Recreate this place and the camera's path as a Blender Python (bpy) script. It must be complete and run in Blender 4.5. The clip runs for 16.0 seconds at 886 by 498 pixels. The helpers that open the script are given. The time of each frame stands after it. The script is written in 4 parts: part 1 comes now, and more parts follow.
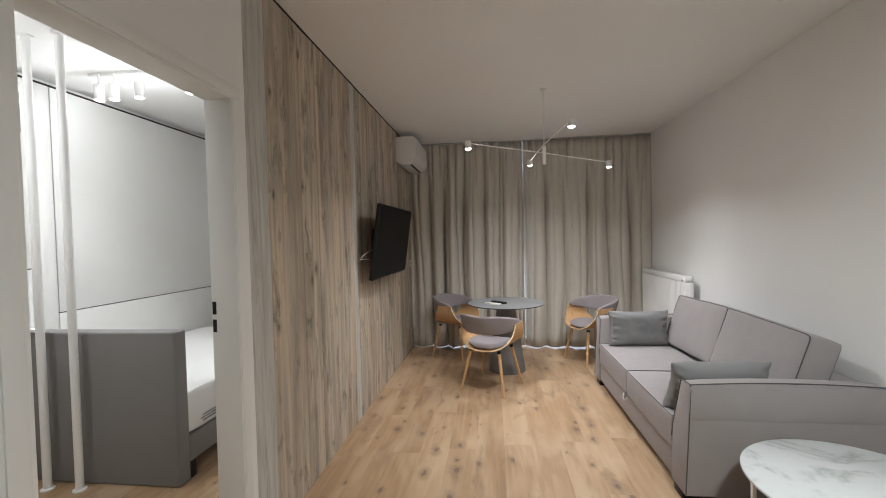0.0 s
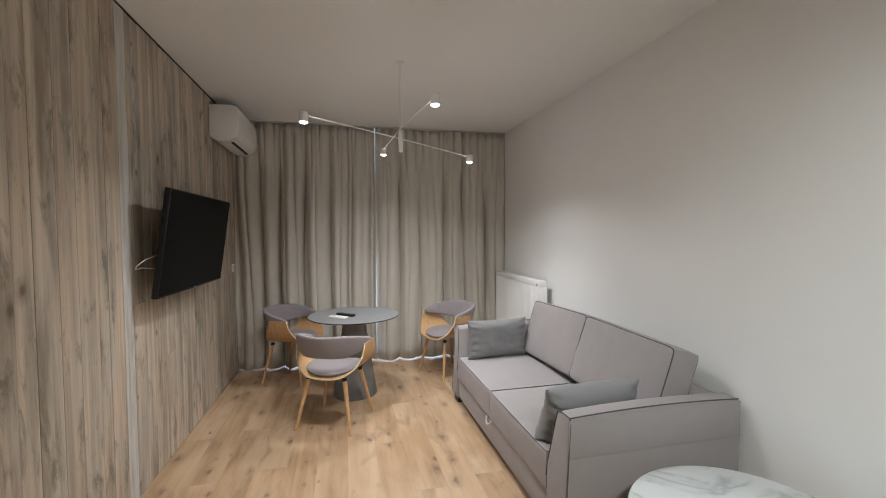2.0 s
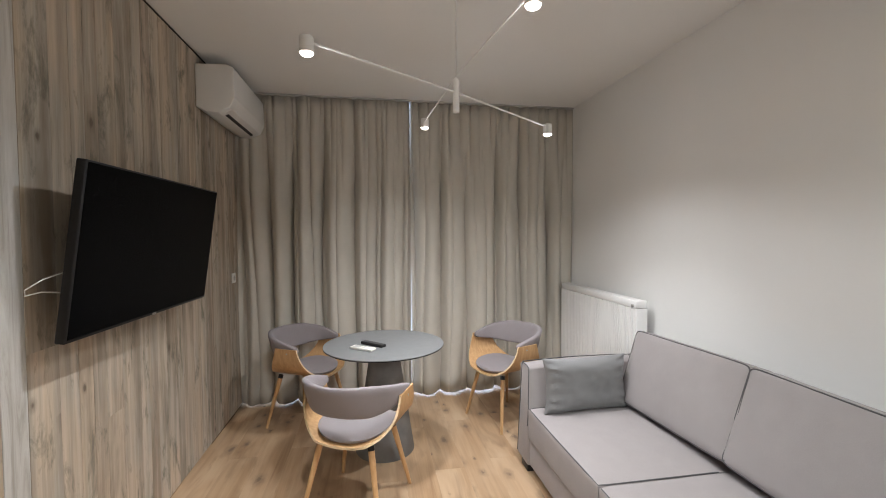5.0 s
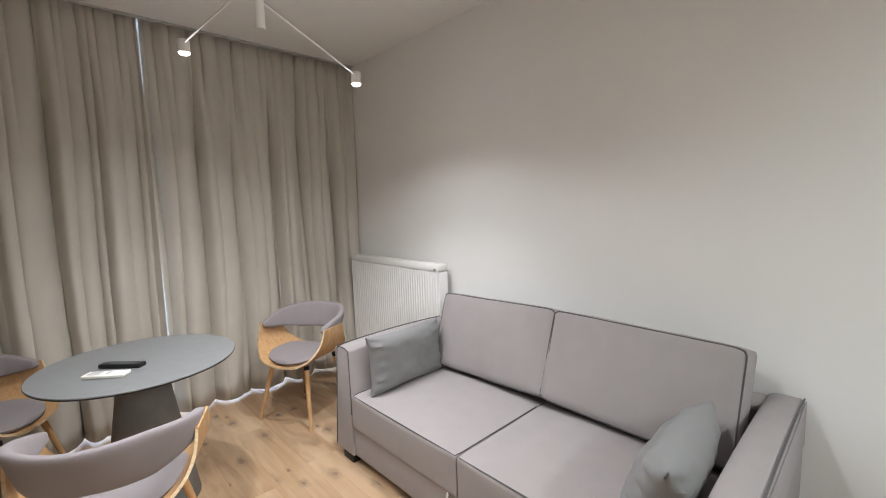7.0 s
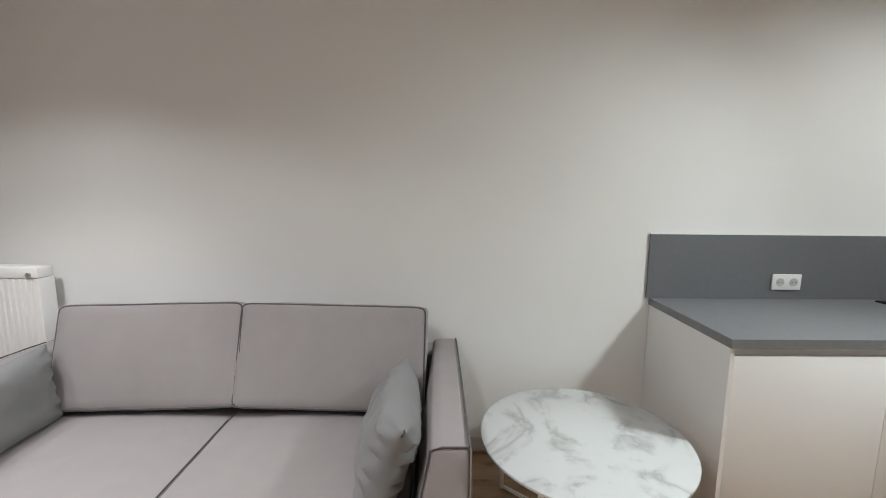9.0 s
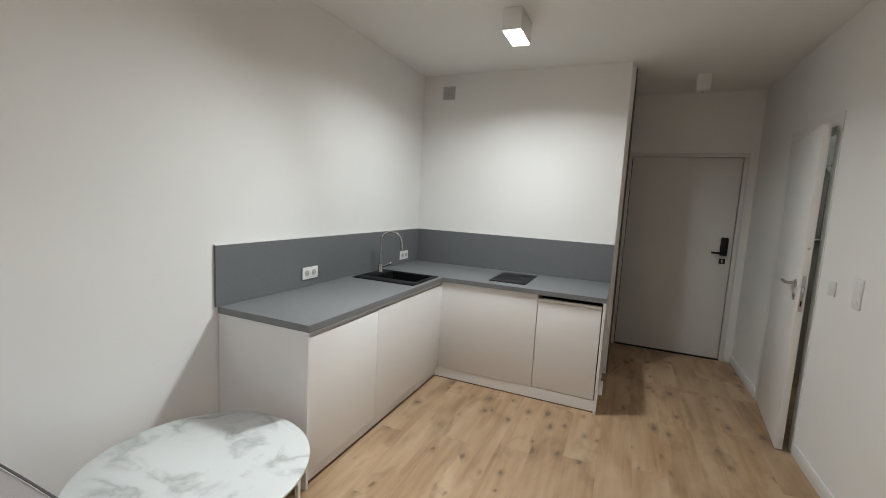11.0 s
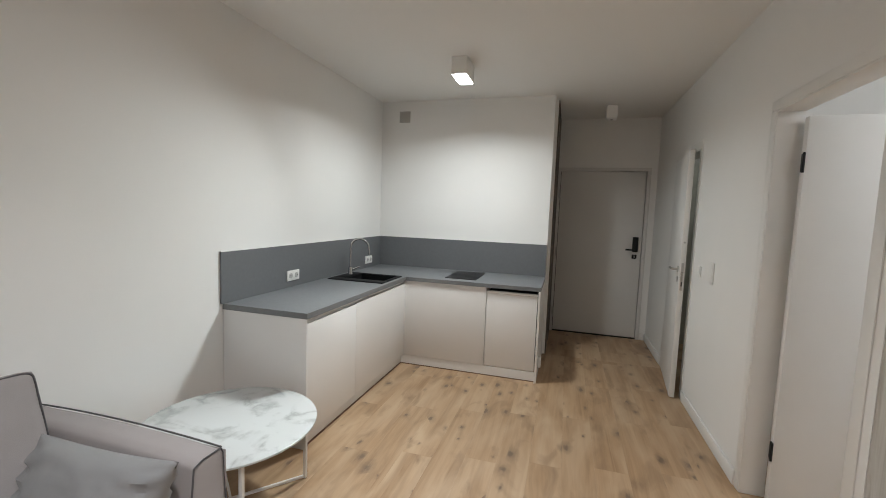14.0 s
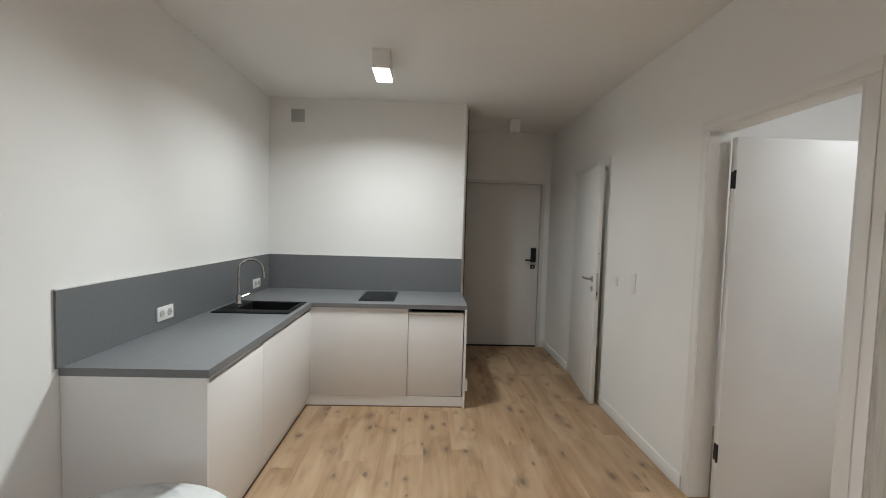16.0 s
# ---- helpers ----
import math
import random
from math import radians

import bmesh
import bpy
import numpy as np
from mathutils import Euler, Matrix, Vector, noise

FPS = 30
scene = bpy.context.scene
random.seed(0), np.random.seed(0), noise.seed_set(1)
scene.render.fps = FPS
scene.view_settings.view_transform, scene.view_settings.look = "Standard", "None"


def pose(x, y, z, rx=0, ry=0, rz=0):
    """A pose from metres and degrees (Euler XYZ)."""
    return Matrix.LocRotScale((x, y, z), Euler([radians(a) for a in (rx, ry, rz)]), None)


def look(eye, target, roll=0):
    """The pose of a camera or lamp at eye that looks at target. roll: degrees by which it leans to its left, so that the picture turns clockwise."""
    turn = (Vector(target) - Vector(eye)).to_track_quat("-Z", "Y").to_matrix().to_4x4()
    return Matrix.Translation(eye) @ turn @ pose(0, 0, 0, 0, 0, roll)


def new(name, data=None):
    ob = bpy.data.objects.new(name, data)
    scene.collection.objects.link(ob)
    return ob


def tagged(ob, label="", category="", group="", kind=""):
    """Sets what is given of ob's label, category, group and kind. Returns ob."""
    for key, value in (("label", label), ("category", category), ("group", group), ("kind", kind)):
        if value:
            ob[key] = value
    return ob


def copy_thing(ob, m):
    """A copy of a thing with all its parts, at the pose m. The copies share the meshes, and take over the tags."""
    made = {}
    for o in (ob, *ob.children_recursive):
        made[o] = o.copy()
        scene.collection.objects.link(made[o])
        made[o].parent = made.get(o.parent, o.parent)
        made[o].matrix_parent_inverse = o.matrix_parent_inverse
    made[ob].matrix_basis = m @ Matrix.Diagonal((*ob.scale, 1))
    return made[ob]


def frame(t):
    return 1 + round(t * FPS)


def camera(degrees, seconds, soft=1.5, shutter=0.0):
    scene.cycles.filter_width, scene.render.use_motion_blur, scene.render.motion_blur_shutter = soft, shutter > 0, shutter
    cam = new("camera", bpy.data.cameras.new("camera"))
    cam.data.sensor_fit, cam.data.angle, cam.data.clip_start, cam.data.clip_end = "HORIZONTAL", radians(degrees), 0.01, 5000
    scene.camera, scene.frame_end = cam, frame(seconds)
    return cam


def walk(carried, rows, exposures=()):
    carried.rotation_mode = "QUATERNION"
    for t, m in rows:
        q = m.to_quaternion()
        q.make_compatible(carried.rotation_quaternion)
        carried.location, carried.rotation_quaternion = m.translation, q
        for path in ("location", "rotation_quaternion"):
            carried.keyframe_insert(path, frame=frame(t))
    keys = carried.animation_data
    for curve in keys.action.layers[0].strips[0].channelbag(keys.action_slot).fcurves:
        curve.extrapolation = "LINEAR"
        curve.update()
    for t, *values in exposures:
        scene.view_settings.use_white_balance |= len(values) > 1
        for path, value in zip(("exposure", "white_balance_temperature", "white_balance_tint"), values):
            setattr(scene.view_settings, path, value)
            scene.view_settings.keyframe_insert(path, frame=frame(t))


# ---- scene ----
cam = camera(93.2, 16.0, soft=0.95)
PATH = [
    (0, (0.101, 0.092, 1.47), (-0.135, 2.078, 1.418), -1.4),
    (0.5, (0.147, 0.166, 1.468), (0.239, 2.163, 1.404), -1.1),
    (1, (0.16, 0.347, 1.481), (0.578, 2.301, 1.405), -0.9),
    (1.5, (0.133, 0.53, 1.51), (0.599, 2.474, 1.429), -0.6),
    (2, (0.15, 0.761, 1.497), (0.609, 2.706, 1.422), -0.4),
    (2.5, (0.168, 1.017, 1.514), (0.559, 2.977, 1.446), -0.1),
    (3, (0.129, 1.304, 1.495), (0.432, 3.279, 1.429), 0.0),
    (3.2, (0.104, 1.439, 1.503), (0.369, 3.421, 1.439), -0.3),
    (5.3, (0.156, 1.873, 1.503), (0.531, 3.836, 1.43), -0.3),
    (5.5, (0.081, 1.931, 1.514), (0.59, 3.863, 1.43), -0.8),
    (6, (-0.004, 2.03, 1.509), (0.824, 3.847, 1.39), -0.7),
    (6.5, (0.005, 2.18, 1.476), (1.12, 3.834, 1.335), -1.7),
    (7, (-0.051, 2.269, 1.464), (1.317, 3.712, 1.251), -1.6),
    (7.5, (-0.193, 2.339, 1.429), (1.367, 3.562, 1.163), -1.6),
    (8, (-0.283, 2.427, 1.44), (1.417, 3.425, 1.1), -0.9),
    (8.5, (-0.13, 2.5, 1.446), (1.744, 3.103, 1.094), 0.2),
    (9, (-0.019, 2.544, 1.407), (1.962, 2.516, 1.136), 0.6),
    (9.5, (0.104, 2.63, 1.474), (1.924, 1.858, 1.171), 1.2),
    (10, (0.131, 2.738, 1.496), (1.56, 1.368, 1.214), 2.1),
    (10.2, (0.105, 2.766, 1.497), (1.375, 1.244, 1.23), 2.6),
    (12.3, (0.173, 3.425, 1.509), (0.702, 1.507, 1.306), 2.1),
    (12.5, (0.151, 3.463, 1.504), (0.678, 1.544, 1.306), 2.1),
    (13, (0.024, 3.585, 1.511), (0.564, 1.669, 1.316), 2.1),
    (13.5, (-0.028, 3.648, 1.491), (0.541, 1.739, 1.307), 2.1),
    (14, (0.015, 3.582, 1.508), (0.575, 1.67, 1.332), 2.1),
    (14.5, (0.139, 3.472, 1.523), (0.597, 1.53, 1.378), 2.2),
    (15, (0.242, 3.362, 1.503), (0.636, 1.405, 1.367), 2.2),
    (15.5, (0.418, 3.242, 1.504), (0.629, 1.256, 1.383), 1.7),
    (16, (0.547, 3.254, 1.519), (0.472, 1.258, 1.413), 1.7),
]
walk(cam, [(t, look(eye, target, roll)) for t, eye, target, roll in PATH],
     [(0.0, 0.10), (1.0, 0.04), (2.0, 0.12), (3.0, 0.34), (5.5, 0.35), (6.0, 0.30), (7.0, 0.36), (7.5, 0.22), (8.5, 0.10), (9.0, 0.06), (9.5, 0.02), (10.0, 0.08), (12.5, 0.17), (15.0, 0.16), (16.0, 0.14)])

# ---- world and light ----
world = bpy.data.worlds.new("world")
scene.world = world
world.use_nodes = True
wn = world.node_tree
sky = wn.nodes.new("ShaderNodeTexSky")
sky.sky_type, sky.sun_disc = "NISHITA", False
sky.sun_elevation, sky.sun_rotation = radians(25), radians(180)
wn.nodes["Background"].inputs["Strength"].default_value = 0.15
wn.links.new(sky.outputs[0], wn.nodes["Background"].inputs["Color"])

WARM, NEUTRAL, COOL = (0.968, 0.985, 1.02), (0.905, 0.98, 0.99), (0.93, 0.97, 1.0)
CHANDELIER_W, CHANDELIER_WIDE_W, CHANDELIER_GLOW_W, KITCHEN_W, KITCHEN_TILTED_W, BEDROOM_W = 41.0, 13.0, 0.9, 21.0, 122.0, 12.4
HEADS = [(-0.077, 3.444, 2.214), (1.205, 4.22, 2.142), (0.509, 4.61, 2.252), (0.657, 3.076, 2.254)]
BED_SPOTS = [(-2.70, 2.84), (-2.58, 2.84), (-2.38, 2.84), (-1.97, 2.82)]


def spot(name, at, watts, angle, colour, blend=0.6, radius=0.03, target=None):
    lamp = bpy.data.lights.new(name, "SPOT")
    lamp.energy, lamp.color, lamp.spot_size, lamp.spot_blend, lamp.shadow_soft_size = watts, colour, radians(angle), blend, radius
    ob = new(name, lamp)
    ob.matrix_world = look(at, target or (at[0], at[1] + 1e-4, at[2] - 1))
    return ob


def bulb(name, at, watts, colour, radius=0.025):
    lamp = bpy.data.lights.new(name, "POINT")
    lamp.energy, lamp.color, lamp.shadow_soft_size = watts, colour, radius
    ob = new(name, lamp)
    ob.location = at
    return ob


for hx, hy, hz in HEADS:
    spot("chandelier_spot", (hx, hy, hz - 0.056), CHANDELIER_W, 110, WARM, 0.68)
    spot("chandelier_wide", (hx, hy, hz - 0.057), CHANDELIER_WIDE_W, 154, WARM, 0.45)
    bulb("chandelier_glow", (hx, hy, hz - 0.068), CHANDELIER_GLOW_W, WARM, 0.02)
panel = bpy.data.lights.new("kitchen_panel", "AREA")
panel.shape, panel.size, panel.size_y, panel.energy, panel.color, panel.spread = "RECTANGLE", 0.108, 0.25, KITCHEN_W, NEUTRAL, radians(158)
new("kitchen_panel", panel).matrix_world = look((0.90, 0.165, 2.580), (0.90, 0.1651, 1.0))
# extra beam added at the kitchen lamp, tilted to brighten the east wall
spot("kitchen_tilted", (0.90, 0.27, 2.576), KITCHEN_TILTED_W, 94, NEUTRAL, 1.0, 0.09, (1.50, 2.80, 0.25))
# bathroom lamp out of view, added to light the door gap
bulb("bathroom_added_glow", (-1.9, -1.2, 2.60), 5.0, NEUTRAL, 0.03)
day = bpy.data.lights.new("window_daylight", "AREA")
day.shape, day.size, day.size_y, day.energy, day.color = "RECTANGLE", 2.3, 2.2, 75.0, (0.50, 0.67, 1.0)
new("window_daylight", day).matrix_world = look((0.52, 6.25, 1.2), (0.52, 5.0, 1.2))
for bx, by in BED_SPOTS:
    spot("bedroom_spot", (bx, by, 2.50), BEDROOM_W * 1.3, 112, COOL, 1.0)
    bulb("bedroom_glow", (bx, by, 2.48), BEDROOM_W * 0.26, COOL, 0.03)
spot("bedroom_spot", (-2.55, 1.62, 2.50), BEDROOM_W * 2.2, 165, COOL, 1.0)
bulb("bedroom_glow", (-2.55, 1.62, 2.47), BEDROOM_W * 0.75, COOL, 0.03)

# ---- materials ----


def material(name):
    m = bpy.data.materials.new(name)
    m.use_nodes = True
    t = m.node_tree
    return m, t, t.nodes["Principled BSDF"]


def node(t, kind, **kw):
    n = t.nodes.new(kind)
    for key, value in kw.items():
        n.inputs[key].default_value = value
    return n


def noise_node(t, vector, scale, detail=4.0, rough=0.55, distortion=0.0):
    n = node(t, "ShaderNodeTexNoise", Scale=scale, Detail=detail, Roughness=rough, Distortion=distortion)
    if vector is not None:
        t.links.new(vector, n.inputs["Vector"])
    return n.outputs["Fac"]


def ramp(t, fac, stops):
    n = t.nodes.new("ShaderNodeValToRGB")
    els = n.color_ramp.elements
    while len(els) < len(stops):
        els.new(0.5)
    for e, (p, c) in zip(els, stops):
        e.position, e.color = p, (*c, 1) if len(c) == 3 else c
    t.links.new(fac, n.inputs["Fac"])
    return n.outputs["Color"]


def mix(t, fac, a, b, mode="MIX"):
    n = t.nodes.new("ShaderNodeMix")
    n.data_type, n.blend_type = "RGBA", mode
    for socket, value in ((0, fac), (6, a), (7, b)):
        if hasattr(value, "is_linked"):
            t.links.new(value, n.inputs[socket])
        else:
            n.inputs[socket].default_value = value if socket == 0 else (*value, 1)
    return n.outputs[2]


def calc(t, op, a, b=0.0, c=0.0):
    n = t.nodes.new("ShaderNodeMath")
    n.operation = op
    for socket, value in enumerate((a, b, c)):
        if hasattr(value, "is_linked"):
            t.links.new(value, n.inputs[socket])
        else:
            n.inputs[socket].default_value = value
    return n.outputs[0]


def place(t, scale=(1, 1, 1), shuffle=0.0):
    """World position stretched by scale, shifted at random per object."""
    g = t.nodes.new("ShaderNodeNewGeometry").outputs["Position"]
    m = t.nodes.new("ShaderNodeVectorMath")
    m.operation = "MULTIPLY"
    t.links.new(g, m.inputs[0])
    m.inputs[1].default_value = scale
    out = m.outputs[0]
    if shuffle:
        r = t.nodes.new("ShaderNodeObjectInfo").outputs["Random"]
        a = t.nodes.new("ShaderNodeVectorMath")
        a.operation = "ADD"
        t.links.new(out, a.inputs[0])
        c = t.nodes.new("ShaderNodeCombineXYZ")
        t.links.new(calc(t, "MULTIPLY", r, shuffle), c.inputs[0])
        t.links.new(calc(t, "MULTIPLY", r, shuffle * 1.7), c.inputs[1])
        t.links.new(calc(t, "MULTIPLY", r, shuffle * 0.6), c.inputs[2])
        t.links.new(c.outputs[0], a.inputs[1])
        out = a.outputs[0]
    return out


def flat(t, vector, axes="xy"):
    """Two axes of a vector as a plane vector."""
    s = t.nodes.new("ShaderNodeSeparateXYZ")
    t.links.new(vector, s.inputs[0])
    c = t.nodes.new("ShaderNodeCombineXYZ")
    for k, a in enumerate(axes):
        t.links.new(s.outputs["xyz".index(a)], c.inputs[k])
    return c.outputs[0]


def knots(t, vector, scale, share, radius, wobble):
    """Scattered round knots as a 0 to 1 factor."""
    v = node(t, "ShaderNodeTexVoronoi", Scale=scale, Randomness=1.0)
    v.voronoi_dimensions = "2D"
    t.links.new(vector, v.inputs["Vector"])
    keep = t.nodes.new("ShaderNodeSeparateColor")
    t.links.new(v.outputs["Color"], keep.inputs[0])
    size = calc(t, "MULTIPLY_ADD", keep.outputs[1], 1.6, 0.45)
    d = calc(t, "DIVIDE", calc(t, "ADD", v.outputs["Distance"], wobble), size)
    k = ramp(t, d, [(radius * 0.35, (1, 1, 1)), (radius * 0.8, (0.45, 0.45, 0.45)), (radius * 1.9, (0, 0, 0))])
    return calc(t, "MULTIPLY", k, calc(t, "GREATER_THAN", keep.outputs[0], 1 - share))


def bump(t, bsdf, height, strength, distance=0.002):
    n = node(t, "ShaderNodeBump", Strength=strength, Distance=distance)
    t.links.new(height, n.inputs["Height"])
    t.links.new(n.outputs[0], bsdf.inputs["Normal"])


def plain(name, colour, rough=0.5, metal=0.0, vary=0.06, scale=6.0, grain=0.0, grain_scale=300.0, coat=0.0, spec=0.5):
    m, t, b = material(name)
    p = place(t)
    low = tuple(c * (1 - vary) for c in colour)
    high = tuple(min(1, c * (1 + vary)) for c in colour)
    t.links.new(ramp(t, noise_node(t, p, scale), [(0.3, low), (0.7, high)]), b.inputs["Base Color"])
    fine = noise_node(t, p, scale * 8)
    t.links.new(calc(t, "MULTIPLY_ADD", fine, 0.12, rough - 0.06), b.inputs["Roughness"])
    b.inputs["Metallic"].default_value = metal
    b.inputs["Coat Weight"].default_value = coat
    b.inputs["Specular IOR Level"].default_value = spec
    if grain:
        bump(t, b, noise_node(t, p, grain_scale, 2), grain)
    return m


def fabric(name, colour, vary=0.12, weave=900.0, strength=0.35, sheen=0.15):
    m, t, b = material(name)
    p = place(t)
    thread = noise_node(t, p, weave, 2, 0.6)
    blotch = noise_node(t, p, 9.0, 3)
    dark, light = tuple(c * (1 - vary) for c in colour), tuple(min(1, c * (1 + vary)) for c in colour)
    col = mix(t, calc(t, "MULTIPLY_ADD", thread, 0.7, calc(t, "MULTIPLY", blotch, 0.3)), dark, light)
    t.links.new(col, b.inputs["Base Color"])
    b.inputs["Roughness"].default_value = 0.92
    b.inputs["Sheen Weight"].default_value = sheen
    b.inputs["Specular IOR Level"].default_value = 0.2
    bump(t, b, thread, strength, 0.0012)
    return m


def oak_floor():
    m, t, b = material("oak_floor")
    rnd = t.nodes.new("ShaderNodeObjectInfo").outputs["Random"]
    grain = noise_node(t, place(t, (1, 0.055, 1), 37.0), 20.0, 5, 0.58, 0.9)
    fine = noise_node(t, place(t, (1, 0.035, 1), 17.0), 150.0, 3, 0.6)
    cloud = noise_node(t, place(t, (1, 0.28, 1), 23.0), 5.0, 3, 0.5, 0.6)
    col = ramp(t, grain, [(0.30, (0.325, 0.208, 0.120)), (0.48, (0.425, 0.286, 0.172)), (0.68, (0.505, 0.358, 0.228))])
    col = mix(t, calc(t, "MULTIPLY", fine, 0.30), col, (0.22, 0.14, 0.085))
    col = mix(t, ramp(t, cloud, [(0.40, (0, 0, 0)), (0.70, (0.75, 0.75, 0.75))]), col, (0.545, 0.415, 0.290))
    shade = noise_node(t, place(t, (1, 0.35, 1), 41.0), 6.5, 4, 0.55, 0.8)
    col = mix(t, ramp(t, shade, [(0.55, (0, 0, 0)), (0.74, (0.75, 0.75, 0.75))]), col, (0.255, 0.168, 0.105))
    tone = ramp(t, rnd, [(0.0, (0.905, 0.862, 0.815)), (0.5, (0.995, 0.955, 0.905)), (1.0, (0.950, 0.900, 0.842))])
    col = mix(t, 1.0, col, tone, "MULTIPLY")
    wob = calc(t, "MULTIPLY_ADD", noise_node(t, place(t, (1, 0.5, 1), 9.0), 30.0, 5, 0.65), 0.42, -0.19)
    col = mix(t, calc(t, "MULTIPLY", knots(t, flat(t, place(t, (1, 0.55, 1), 51.0)), 7.0, 0.44, 0.112, wob), 0.84), col, (0.135, 0.092, 0.066))
    t.links.new(col, b.inputs["Base Color"])
    t.links.new(calc(t, "MULTIPLY_ADD", grain, 0.16, 0.36), b.inputs["Roughness"])
    b.inputs["Specular IOR Level"].default_value = 0.35
    bump(t, b, fine, 0.10, 0.001)
    return m


def barn_wood():
    """Grey-brown reclaimed pine: a tone for each board, soft weather patches, faint long grain, smudges and knots."""
    m, t, b = material("weathered_boards")
    rnd = t.nodes.new("ShaderNodeObjectInfo").outputs["Random"]
    base = ramp(t, rnd, [(0.0, (0.330, 0.275, 0.222)), (0.14, (0.520, 0.462, 0.390)), (0.28, (0.430, 0.400, 0.355)), (0.42, (0.555, 0.475, 0.385)), (0.56, (0.455, 0.420, 0.368)),
                         (0.70, (0.360, 0.300, 0.245)), (0.84, (0.600, 0.555, 0.485)), (1.0, (0.455, 0.385, 0.315))])
    patch = noise_node(t, place(t, (1, 1, 0.30), 19.0), 4.5, 5, 0.60, 0.2)
    tan = noise_node(t, place(t, (1, 1, 0.16), 71.0), 6.0, 5, 0.62, 0.2)
    streak = noise_node(t, place(t, (1, 1, 0.035), 3.0), 26.0, 5, 0.62, 0.1)
    fine = noise_node(t, place(t, (1, 1, 0.015), 13.0), 260.0, 3, 0.6)
    smudge = noise_node(t, place(t, (1, 1, 0.34), 57.0), 9.0, 7, 0.72, 0.5)
    col = mix(t, ramp(t, patch, [(0.44, (0, 0, 0)), (0.60, (0.82, 0.82, 0.82))]), base, (0.440, 0.432, 0.400))
    col = mix(t, ramp(t, tan, [(0.50, (0, 0, 0)), (0.66, (0.62, 0.62, 0.62))]), col, (0.640, 0.545, 0.430))
    col = mix(t, ramp(t, tan, [(0.34, (0.75, 0.75, 0.75)), (0.48, (0, 0, 0))]), col, (0.235, 0.210, 0.172))
    col = mix(t, ramp(t, streak, [(0.34, (0.45, 0.45, 0.45)), (0.54, (0, 0, 0))]), col, (0.225, 0.190, 0.150))
    col = mix(t, ramp(t, streak, [(0.54, (0, 0, 0)), (0.68, (0.42, 0.42, 0.42))]), col, (0.700, 0.600, 0.520))
    col = mix(t, ramp(t, smudge, [(0.54, (0, 0, 0)), (0.66, (0.80, 0.80, 0.80))]), col, (0.150, 0.155, 0.130))
    col = mix(t, calc(t, "MULTIPLY", fine, 0.16), col, (0.160, 0.130, 0.105))
    col = mix(t, 1.0, col, (1.04, 0.972, 0.905), "MULTIPLY")
    wob = calc(t, "MULTIPLY_ADD", smudge, 0.30, -0.15)
    col = mix(t, calc(t, "MULTIPLY", knots(t, flat(t, place(t, (1, 1, 0.6), 43.0), "yz"), 6.5, 0.13, 0.075, wob), 0.80), col, (0.105, 0.080, 0.062))
    t.links.new(col, b.inputs["Base Color"])
    b.inputs["Roughness"].default_value = 0.66
    b.inputs["Specular IOR Level"].default_value = 0.25
    bump(t, b, calc(t, "ADD", streak, calc(t, "MULTIPLY", fine, 0.5)), 0.40, 0.0015)
    return m


def pale_wood():
    m, t, b = material("pale_board")
    streak = noise_node(t, place(t, (1, 1, 0.08), 3.0), 22.0, 7, 0.7, 1.0)
    cloud = noise_node(t, place(t, (1, 1, 0.3), 19.0), 5.0, 5, 0.6)
    col = ramp(t, streak, [(0.34, (0.36, 0.330, 0.290)), (0.5, (0.51, 0.490, 0.455)), (0.68, (0.61, 0.595, 0.565))])
    col = mix(t, ramp(t, cloud, [(0.45, (0, 0, 0)), (0.7, (0.5, 0.5, 0.5))]), col, (0.46, 0.45, 0.42))
    t.links.new(col, b.inputs["Base Color"])
    b.inputs["Roughness"].default_value = 0.66
    bump(t, b, streak, 0.35, 0.0015)
    return m


def marble():
    m, t, b = material("white_marble")
    warp = noise_node(t, place(t), 5.0, 5, 0.6)
    p = place(t, (1, 1, 1))
    n = noise_node(t, p, 2.6, 4, 0.50, 1.1)
    vein = calc(t, "ABSOLUTE", calc(t, "SUBTRACT", n, 0.5))
    col = ramp(t, vein, [(0.0, (0.45, 0.47, 0.465)), (0.025, (0.56, 0.58, 0.575)), (0.06, (0.65, 0.675, 0.67)), (0.10, (0.67, 0.695, 0.69))])
    col = mix(t, ramp(t, warp, [(0.44, (0, 0, 0)), (0.55, (1, 1, 1))]), col, (0.67, 0.695, 0.69))
    t.links.new(col, b.inputs["Base Color"])
    b.inputs["Roughness"].default_value = 0.22
    return m


def glow(name, colour, strength):
    m, t, b = material(name)
    b.inputs["Base Color"].default_value = (0.9, 0.9, 0.9, 1)
    b.inputs["Emission Color"].default_value = (*colour, 1)
    b.inputs["Emission Strength"].default_value = strength
    return m


def glass_material():
    m, t, b = material("window_glass")
    b.inputs["Transmission Weight"].default_value = 1.0
    b.inputs["Roughness"].default_value = 0.0
    b.inputs["IOR"].default_value = 1.45
    return m


def tile_material():
    m, t, b = material("bathroom_tile")
    n = noise_node(t, place(t), 3.0, 6, 0.6, 0.8)
    t.links.new(ramp(t, n, [(0.3, (0.36, 0.35, 0.30)), (0.7, (0.52, 0.51, 0.45))]), b.inputs["Base Color"])
    b.inputs["Roughness"].default_value = 0.3
    return m


